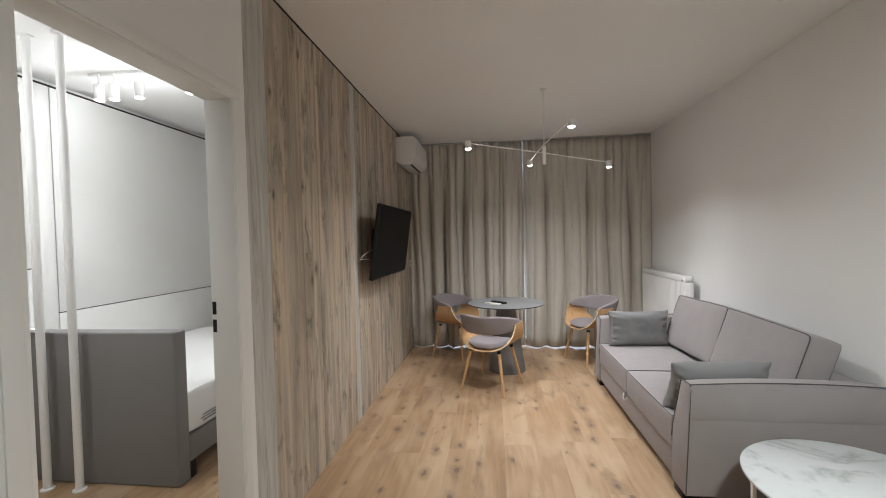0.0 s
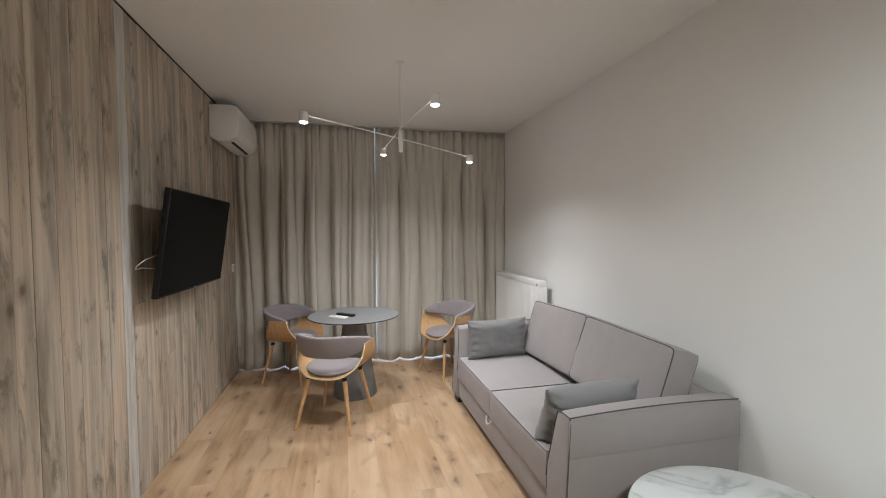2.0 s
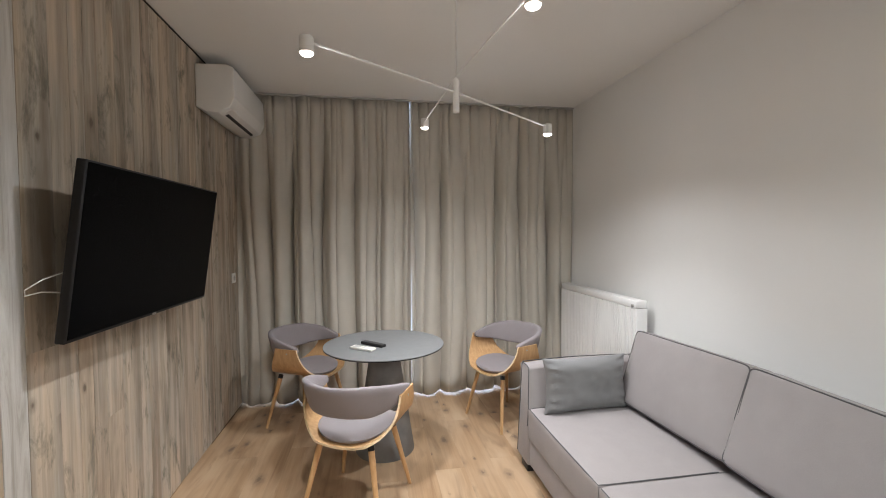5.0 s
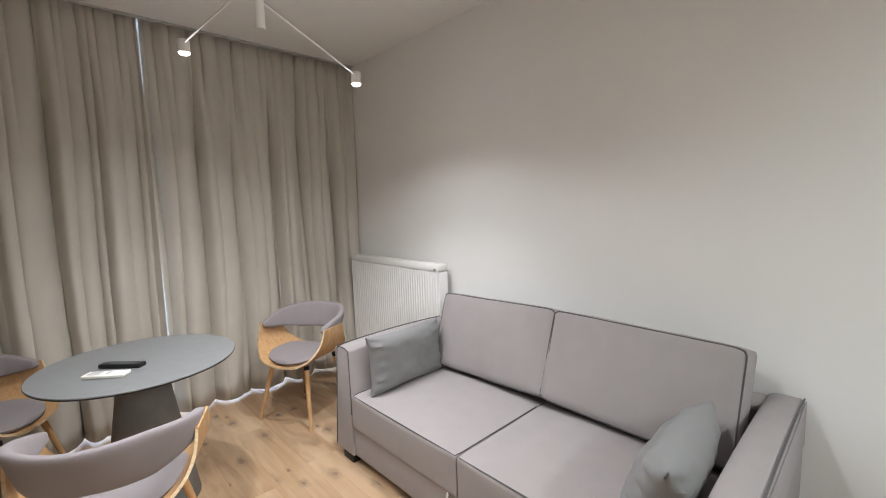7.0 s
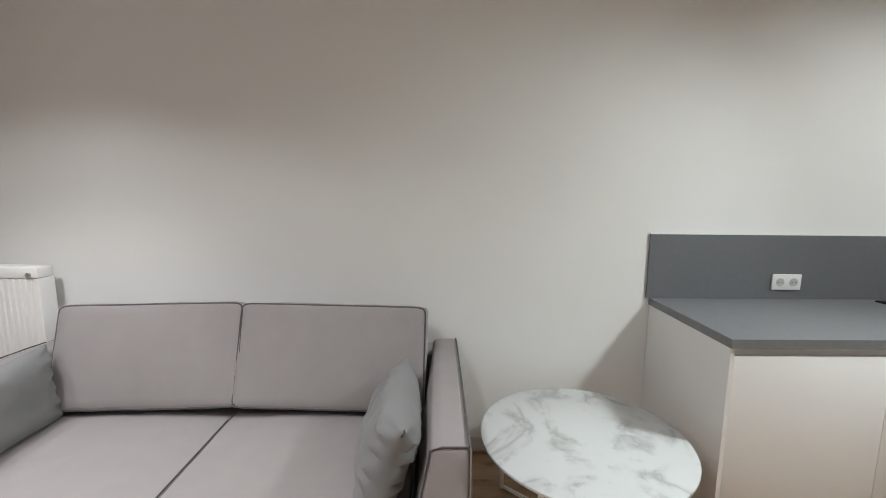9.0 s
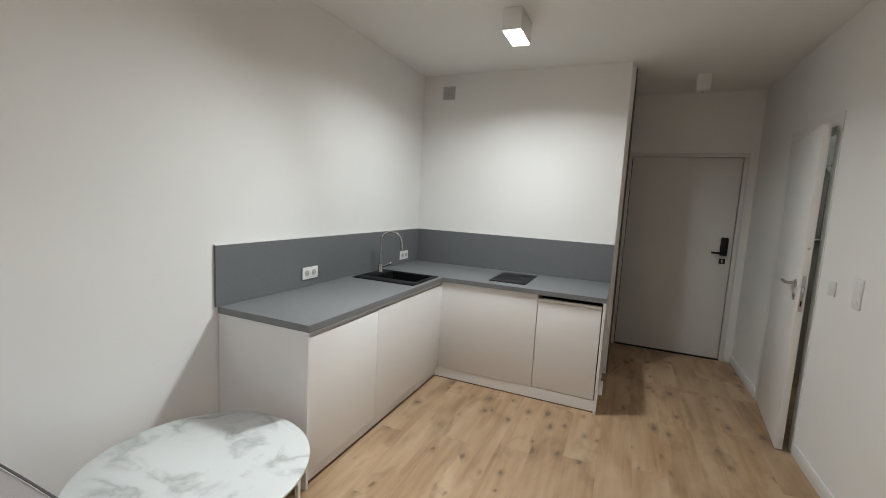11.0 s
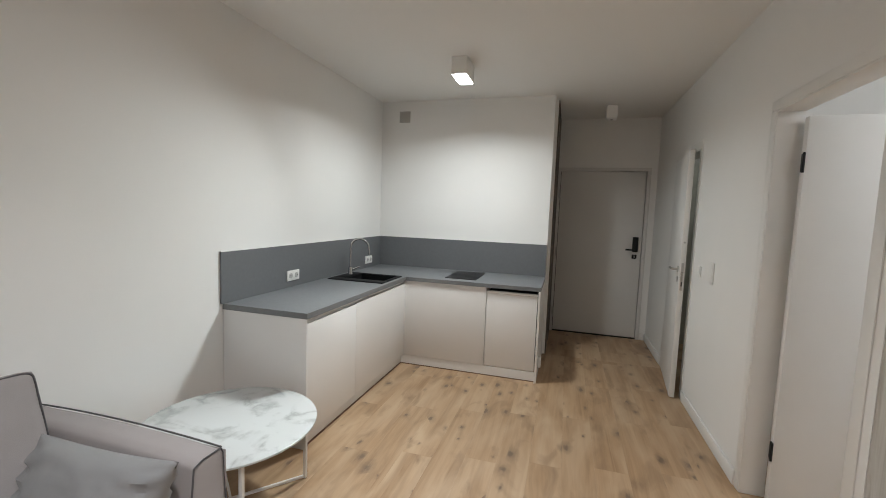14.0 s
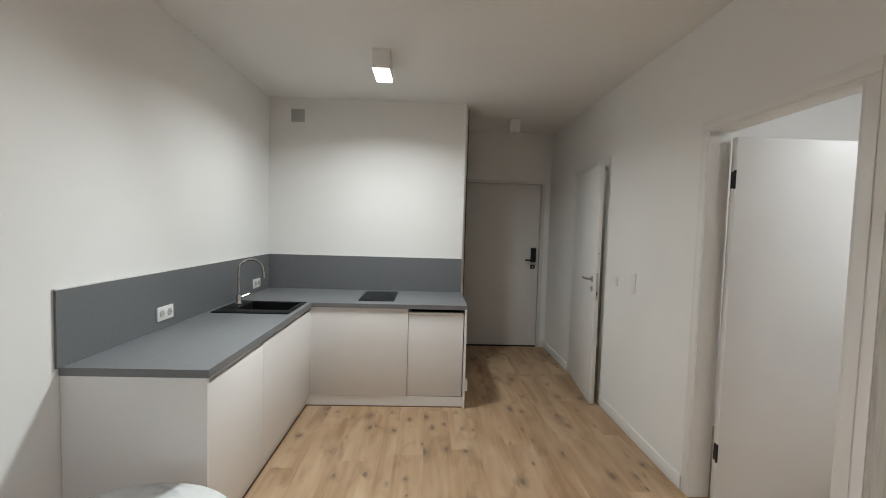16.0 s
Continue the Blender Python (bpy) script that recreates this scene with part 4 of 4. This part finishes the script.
for lo, hi, nm in (((XE - 0.012, YK + 0.012, TOP + 0.001), (XE - 0.001, 1.450, 1.203), "a"), ((XH + 0.003, YK + 0.001, TOP + 0.001), (XE - 0.001, YK + 0.011, 1.203), "b")):
    solid("splashback", boxed(lo, hi), SPLASH, "matt grey laminate splashback panel", "splashback", "kitchen splashback", smooth=False)
    if nm == "a":
        solid("splashback_trim", boxed((XE - 0.013, YK + 0.012, 1.2032), (XE - 0.001, 1.452, 1.209)), TRIM, "thin white edge strip on the splashback", "trim", smooth=False)
    else:
        solid("splashback_trim", boxed((XH + 0.003, YK + 0.001, 1.2032), (XE - 0.014, YK + 0.012, 1.209)), TRIM, "thin white edge strip on the splashback", "trim", smooth=False)


def cabinet(label, lo, hi, front, door_z=(0.092, 0.798), body_top=TOP - 0.037):
    """A base unit whose front looks along -x or +y."""
    ob = thing("base_cabinet", ((lo[0] + hi[0]) / 2, (lo[1] + hi[1]) / 2, 0), label, "cabinet", "kitchen base units")
    o = ob.location
    part("body", boxed((lo[0] - o.x, lo[1] - o.y, 0.09), (hi[0] - o.x, hi[1] - o.y, body_top)), FRONT, ob, "", False)
    if front == "x":
        part("door", boxed((lo[0] - o.x - 0.019, lo[1] - o.y + 0.0002, door_z[0]), (lo[0] - o.x - 0.0005, hi[1] - o.y - 0.0002, door_z[1]), 0.0009), FRONT, ob, "handleless cream front")
    else:
        part("door", boxed((lo[0] - o.x + 0.0015, hi[1] - o.y + 0.0005, door_z[0]), (hi[0] - o.x - 0.0015, hi[1] - o.y + 0.019, door_z[1]), 0.0015), FRONT, ob, "handleless cream front")
    return ob


DX, DYF = KX + 0.030, KY - 0.030
cabinet("cream handleless base cabinet at the worktop end", (DX, 0.792, 0), (XE - 0.003, 1.408, 0), "x")
cabinet("cream handleless sink cabinet in the kitchen corner", (DX, DYF, 0), (XE - 0.003, 0.790, 0), "x", (0.092, 0.803), 0.64)
solid("cabinet_rail", boxed((DX, DYF, 0.80), (DX + 0.018, 0.790, TOP - 0.037)), FRONT, "cream rail above the sink cabinet door", "panel", smooth=False)
cabinet("cream corner base cabinet under the hob", (0.688, YK + 0.003, 0), (DX - 0.002, DYF, 0), "y", (0.092, TOP - 0.038))
solid("end_panel", boxed((DX - 0.022, 1.410, 0), (XE - 0.003, 1.428, TOP - 0.037), 0.001), FRONT, "cream side panel closing the cabinet run", "panel", smooth=False)
solid("end_panel", boxed((XH + 0.004, YK + 0.003, 0), (XH + 0.022, KY + 0.012, TOP - 0.037), 0.001), FRONT, "cream side panel beside the fridge", "panel", smooth=False)
solid("kitchen_plinth", boxed((DX + 0.010, DYF + 0.002, 0.006), (DX + 0.026, 1.408, 0.0885), 0.001), FRONT, "cream plinth under the cabinets", "plinth", smooth=False)
solid("kitchen_plinth", boxed((XH + 0.024, DYF, 0), (DX + 0.0095, DYF + 0.014, 0.088), 0.001), FRONT, "cream plinth under the cabinets", "plinth", smooth=False)

structure("trim_kitchen", boxed((DX + 0.003, DYF + 0.020, 0.0), (DX + 0.0095, 1.408, 0.011), 0.001), BROWN_STRIP, "thin brown strip where the floor meets the plinth")
structure("trim_kitchen", boxed((XH + 0.024, DYF + 0.0145, 0.0), (DX + 0.003, DYF + 0.019, 0.008), 0.001), BROWN_STRIP, "thin brown strip where the floor meets the plinth")

fr = thing("fridge", (0.455, -0.55, 0.09), "small under-counter fridge with cream front", "fridge")
part("body", boxed((-0.215, -0.36, 0.0), (0.215, 0.31, 0.715)), BLACK, fr, "dark fridge body", False)
fdoor = part("door", boxed((-0.228, 0.325, 0.004), (0.2305, 0.348, 0.690), 0.003), FRONT, fr, "cream fridge front")
part("handle_strip", boxed((-0.228, 0.318, 0.692), (0.2305, 0.352, 0.712), 0.003), WHITE_PLASTIC, fdoor, "white grip strip")

sk = thing("sink", (1.785, 0.06, TOP), "black granite inset sink", "sink")
bm = bmesh.new()
box(bm, (-0.268, -0.228, 0), (0.268, -0.205, 0.008), 0.002)
box(bm, (-0.268, 0.115, 0), (0.268, 0.228, 0.008), 0.002)
box(bm, (-0.268, -0.205, 0), (-0.235, 0.115, 0.008), 0.002)
box(bm, (0.160, -0.205, 0), (0.268, 0.115, 0.008), 0.002)
part("rim", bm, SINK, sk)
bm = bmesh.new()
for lo, hi in (((-0.231, -0.201, -0.175), (0.156, 0.111, -0.165)), ((-0.231, -0.201, -0.165), (-0.222, 0.111, 0.004)), ((0.147, -0.201, -0.165), (0.156, 0.111, 0.004)),
               ((-0.222, -0.201, -0.165), (0.147, -0.192, 0.004)), ((-0.222, 0.102, -0.165), (0.147, 0.111, 0.004))):
    box(bm, lo, hi)
part("basin", bm, SINK, sk, "deep dark basin", False)
part("drain", rodded((-0.04, -0.045, -0.1649), (-0.04, -0.045, -0.162), 0.035, sides=24), STEEL, sk)

fa = thing("tap", (2.0, -0.03, TOP + 0.008), "chrome swan-neck kitchen tap", "tap")
part("base", lathe([(0.026, 0), (0.026, 0.008), (0.021, 0.014), (0.021, 0.062), (0.017, 0.070)], 28), CHROME, fa)
path = [(0, 0, 0.06), (0, 0, 0.258)]
for k in range(1, 15):
    a = k / 14 * radians(172)
    path.append((-0.085 * (1 - math.cos(a)) * 0.92, -0.085 * (1 - math.cos(a)) * 0.40, 0.258 + 0.085 * math.sin(a)))
lx, ly, lz = path[-1]
path.append((lx - 0.004, ly - 0.003, lz - 0.06))
part("spout", tube(path, 0.0095, 14), CHROME, fa)
part("aerator", rodded((lx - 0.004, ly - 0.003, lz - 0.02), (lx - 0.006, ly - 0.004, lz - 0.075), 0.012, sides=18), CHROME, fa)
part("lever", tube([(0.0, -0.018, 0.045), (-0.02, -0.045, 0.052), (-0.05, -0.085, 0.066)], 0.0075, 10), CHROME, fa)
hb = thing("hob", (0.970, -0.555, TOP), "black glass two-zone hob", "hob")
part("glass_plate", boxed((-0.152, -0.245, 0), (0.152, 0.245, 0.007), 0.002), HOB, hb)
for y in (-0.11, 0.11):
    ring = [(0.085 * math.cos(k * math.tau / 48), y + 0.085 * math.sin(k * math.tau / 48), 0.0072) for k in range(48)]
    part("zone_ring", tube(ring, 0.0007, 4, True), INK, hb)


def socket(at, normal, gangs, label):
    """A white wall socket; normal is -x, +x."""
    ob = thing("wall_socket", at, label, "socket", "wall sockets", turn=0 if normal < 0 else 180)
    w = 0.080 if gangs == 1 else 0.152
    part("plate", boxed((-0.010, -w / 2, -0.041), (0, w / 2, 0.041), 0.003), WHITE_PLASTIC, ob)
    for g in range(gangs):
        y = 0 if gangs == 1 else (g - 0.5) * 0.071
        ring = part("socket_well", rodded((-0.0125, y, 0), (-0.0095, y, 0), 0.021, sides=24), GREY_PLASTIC, ob, "round socket well")
        for dz in (-0.0095, 0.0095):
            part("hole", rodded((-0.0132, y + dz, 0), (-0.0124, y + dz, 0), 0.0026, sides=10), BLACK, ring)
    return ob


socket((XE - 0.012, 0.727, 0.960), -1, 2, "white double socket on the grey splashback")
socket((XE - 0.012, -0.61, 0.955), -1, 2, "white double socket on the grey splashback")
socket((XW, 5.566, 1.146), 1, 1, "white single socket on the board wall")


def switch(at, w, h, label):
    ob = thing("light_switch", at, label, "switch", "hall switches")
    part("plate", boxed((0, -w / 2, -h / 2), (0.009, w / 2, h / 2), 0.003), WHITE_PLASTIC, ob)
    part("rocker", boxed((0.0088, -w / 2 + 0.012, -h / 2 + 0.012), (0.0125, w / 2 - 0.012, h / 2 - 0.012), 0.002), WHITE_PLASTIC, ob)
    return ob


switch((XW, -0.095, 1.120), 0.082, 0.082, "white single light switch")
switch((XW, 0.192, 1.140), 0.082, 0.155, "white double light switch, upright plate")

vg = thing("ventilation_grille", (1.836, YK, 2.556), "square pale grey ventilation grille", "grille")
part("frame", boxed((-0.064, 0, -0.062), (0.064, 0.008, 0.062), 0.003), GREY_PLASTIC, vg)
for k in range(9):
    z = -0.046 + k * 0.0115
    part("slat", boxed((-0.054, 0.006, z - 0.003), (0.054, 0.013, z + 0.003)), GREY_PLASTIC, vg)

ps = thing("wall_socket", (XH + 0.004, -0.30, 0.16), "white socket box on the cabinet side", "socket", "wall sockets")
part("plate", boxed((-0.03, -0.035, -0.045), (0, 0.035, 0.045), 0.004), WHITE_PLASTIC, ps)

# ---- bedroom ----
bd = thing("bed", (-2.50, 3.40, 0), "grey upholstered bed with a white mattress", "bed")
part("headboard", boxed((-0.66, -1.03, 0.004), (0.70, -0.93, 0.945), 0.012, 3), HEADBOARD, bd, "tall grey upholstered headboard")
part("base", boxed((-0.66, -0.929, 0.10), (0.69, 1.05, 0.268), 0.015, 3), HEADBOARD, bd)
mat_bm = cushion((1.35, 1.96, 0.285), 0.04, (0.006, 0.006, 0.012), 12)
bmesh.ops.translate(mat_bm, verts=mat_bm.verts, vec=(0.015, 0.06, 0.411))
mattress = part("mattress", mat_bm, BEDDING, bd, "white mattress in its cover")
for k, (y0, y1) in enumerate(((-0.80, -0.60), (-0.82, -0.62), (-0.80, -0.66))):
    part("label_bar", boxed((0.693, y0, 0.315 + k * 0.018), (0.6965, y1, 0.321 + k * 0.018)), INK, mattress, "small grey print")
for x in (-0.6, 0.66):
    for y in (-0.9, 0.98):
        part("foot", boxed((x - 0.03, y - 0.03, 0), (x + 0.03, y + 0.03, 0.105), 0.004), BLACK, bd)

for px, py in ((-2.62, 2.30), (-2.41, 2.31)):
    pl = thing("partition_pole", (px, py, 0), "white floor-to-ceiling partition pole", "pole", "bedroom partition poles")
    part("tube", rodded((0, 0, 0.012), (0, 0, H - 0.012), 0.022, sides=24), WHITE_METAL, pl)
    part("foot_plate", lathe([(0.036, 0), (0.036, 0.008), (0.026, 0.012)], 24), WHITE_METAL, pl)
    part("top_plate", lathe([(0.026, H - 0.012), (0.036, H - 0.008), (0.036, H)], 24), WHITE_METAL, pl)
sh = thing("small_shelf_bracket", (-2.68, 2.345, 0.955), "small white metal bracket on the headboard", "bracket")
part("bar", boxed((-0.09, -0.02, 0), (0.05, 0.02, 0.018), 0.004), WHITE_METAL, sh)

XB = -3.20
wd = [(-3.235, 0.10, 2.765, 0), (-3.235, 2.77, 2.90, 1), (-3.235, 2.905, 4.70, 2), (-3.235, 4.705, 5.0, 3)]
for x, y0, y1, k in wd:
    ob = thing("wall_cupboard" if k != 2 else "bed_wall_panel", (XB, (y0 + y1) / 2, 0), "tall white cupboard with dark shadow gaps" if k != 2 else "white folding bed-wall panel with shadow gaps", "cupboard", "bedroom cupboards")
    hw = (y1 - y0) / 2
    zs = {0: (0.02, 1.32, 2.68), 1: (0.02, 2.68), 2: (0.02, 0.972, 2.68), 3: (0.02, 1.75, 2.68)}[k]
    part("body", boxed((-0.036, -hw, 0), (-0.006, hw, 2.70)), BACKING, ob, "dark recessed joints", False)
    for z0, z1 in zip(zs, zs[1:]):
        part("front", boxed((-0.005, -hw + 0.002, z0 + 0.004), (0.016, hw - 0.002, z1 - 0.004), 0.002), TRIM, ob, "smooth white front")

tl = thing("track_light", (-2.40, 2.87, H), "white ceiling track with lit spotlights", "track light")
part("rail", boxed((-0.40, -0.018, -0.020), (0.30, 0.018, 0), 0.003), WHITE_METAL, tl)
for bx, by in BED_SPOTS:
    o = Vector((bx + 2.40, by - 2.87, 0))
    arm = part("stem", rodded(o + Vector((0, 0, -0.10)), o + Vector((0, 0, -0.018)), 0.006, sides=12), WHITE_METAL, tl)
    bmh = lathe([(0.026, -0.205), (0.031, -0.206), (0.031, -0.10), (0.018, -0.092)], 24)
    bmesh.ops.translate(bmh, verts=bmh.verts, vec=o)
    head = part("spot_head", bmh, WHITE_METAL, tl, "white spot head")
    bmh = lathe([(0.025, -0.2085), (0.025, -0.2065)], 24)
    bmesh.ops.translate(bmh, verts=bmh.verts, vec=o)
    part("lens", bmh, COOL_GLOW, head, "glowing lens")
sl = thing("ceiling_spot", (-2.55, 1.62, H), "lit white ceiling spot", "ceiling lamp")
part("housing", lathe([(0.030, -0.205), (0.036, -0.206), (0.036, 0.0)], 24), WHITE_METAL, sl)
part("lens", lathe([(0.029, -0.2085), (0.029, -0.2065)], 24), COOL_GLOW, sl, "glowing lens")

# bathroom, seen through the gap of its door
mx = thing("shower_mixer", (-1.55, YE - 0.02, 1.32), "chrome shower mixer on grey tiles", "mixer")
part("body", rodded((-0.10, 0.04, 0), (0.10, 0.04, 0), 0.02, sides=20), CHROME, mx)
part("riser", tube([(0, 0.04, 0), (0, 0.04, 0.70)], 0.009, 12), CHROME, mx)
part("hand_shower", rodded((0.0, 0.07, 0.66), (0.0, 0.12, 0.60), 0.045, 0.02, 20), CHROME, mx)
for sx in (-0.07, 0.07):
    part("wall_flange", rodded((sx, 0.04, 0), (sx, 0, 0), 0.014, sides=16), CHROME, mx)
# unseen ceiling spot, added as the source of the bathroom light
bl = thing("ceiling_spot", (-1.9, -1.2, H), "small lit bathroom ceiling spot, added out of view", "ceiling lamp")
part("housing", lathe([(0.030, -0.085), (0.036, -0.086), (0.036, 0.0)], 24), WHITE_METAL, bl)
part("lens", lathe([(0.029, -0.0885), (0.029, -0.0865)], 24), COOL_GLOW, bl, "glowing lens")

# ---- board wall: weathered boards of uneven width ----
rng = random.Random(11)
cladding = tagged(new("board_wall"), "reclaimed weathered wooden boards, vertical, grey and brown", "", "", "structure")
structure("wall_batten", boxed((XW - 0.0158, 1.887, 0.0), (XW - 0.0136, YN - 0.01, H - 0.004)), BACKING, "dark backing behind the boards")
board_mesh = {}


def board(parent, wid, ht, at, axis_turn=0, mat=BARN):
    key = (round(wid, 3), round(ht, 2), mat.name)
    if key not in board_mesh:
        board_mesh[key] = mesh_of("board", boxed((0, 0, 0), (0.010, key[0] - 0.0024, key[1] - 0.0015), 0.0009, 1), mat, False)
    ob = new("board", board_mesh[key])
    ob.parent = parent
    ob.location = at
    ob.rotation_euler = (0, 0, axis_turn)
    return ob


y, count = 1.885, 0
FIRST = (0.19, 0.19, 0.175, 0.125, 0.105, 0.145, 0.13, 0.15, 0.09, 0.14, 0.105, 0.15)
while y < YN - 0.02:
    wid = FIRST[count] if count < len(FIRST) else rng.choice((0.085, 0.105, 0.125, 0.15))
    wid = min(wid, YN - 0.012 - y)
    pale = count in (0, 10)
    cut = 0 if pale else round(rng.choice((0, 0, 0, 0, rng.uniform(0.7, 2.0))), 1)
    dx = rng.uniform(0, 0.0016)
    for z0, z1 in (((0.004, cut), (cut, H - 0.007)) if cut else ((0.004, H - 0.007),)):
        board(cladding, wid, z1 - z0, (XW - 0.0134 + dx, y, z0), 0, PALE_BOARD if pale else BARN)
    y += round(wid, 3)
    count += 1
hall_cladding = tagged(new("board_wall_hall"), "dark weathered boards on the hall wall", "", "", "structure")
y = YK - 0.124
while y > YE + 0.02:
    wid = min(0.14, y - YE - 0.012)
    board(hall_cladding, wid, H - 0.02, (0.1676, y, 0.004), math.pi, DARK_BOARD)
    y -= round(wid, 3)

# ---- oak planks ----
PW, PL = 0.192, 1.285
plank_mesh = {}


def plank(x0, x1, y0, y1):
    key = (round(x1 - x0, 3), round(y1 - y0, 3))
    if key not in plank_mesh:
        plank_mesh[key] = mesh_of("plank", boxed((0.0002, 0.0002, -0.0035), (key[0] - 0.0002, key[1] - 0.0002, 0.0), 0.0003, 1), OAK, False)
    ob = new("plank", plank_mesh[key])
    ob.parent = floor
    ob.location = (x0, y0, 0)


def lay(xa, xb, ya, yb, seed):
    x, k = xa, seed
    while x < xb - 1e-4:
        x1 = min(x + PW, xb)
        y = ya - (k * 0.47 % 1.0) * PL
        while y < yb - 1e-4:
            y0, y1 = max(y, ya), min(y + PL, yb)
            if y1 - y0 > 0.01:
                plank(x, x1, y0, y1)
            y += PL
        x, k = x1, k + 1


lay(XW, 0.168, YE - 0.14, YK - 0.12, 3)
lay(XW, XE, YK - 0.12, YN, 0)
lay(-3.24, XW, 0.08, 5.02, 5)
lay(-2.62, XW, YE - 0.02, -0.10, 8)
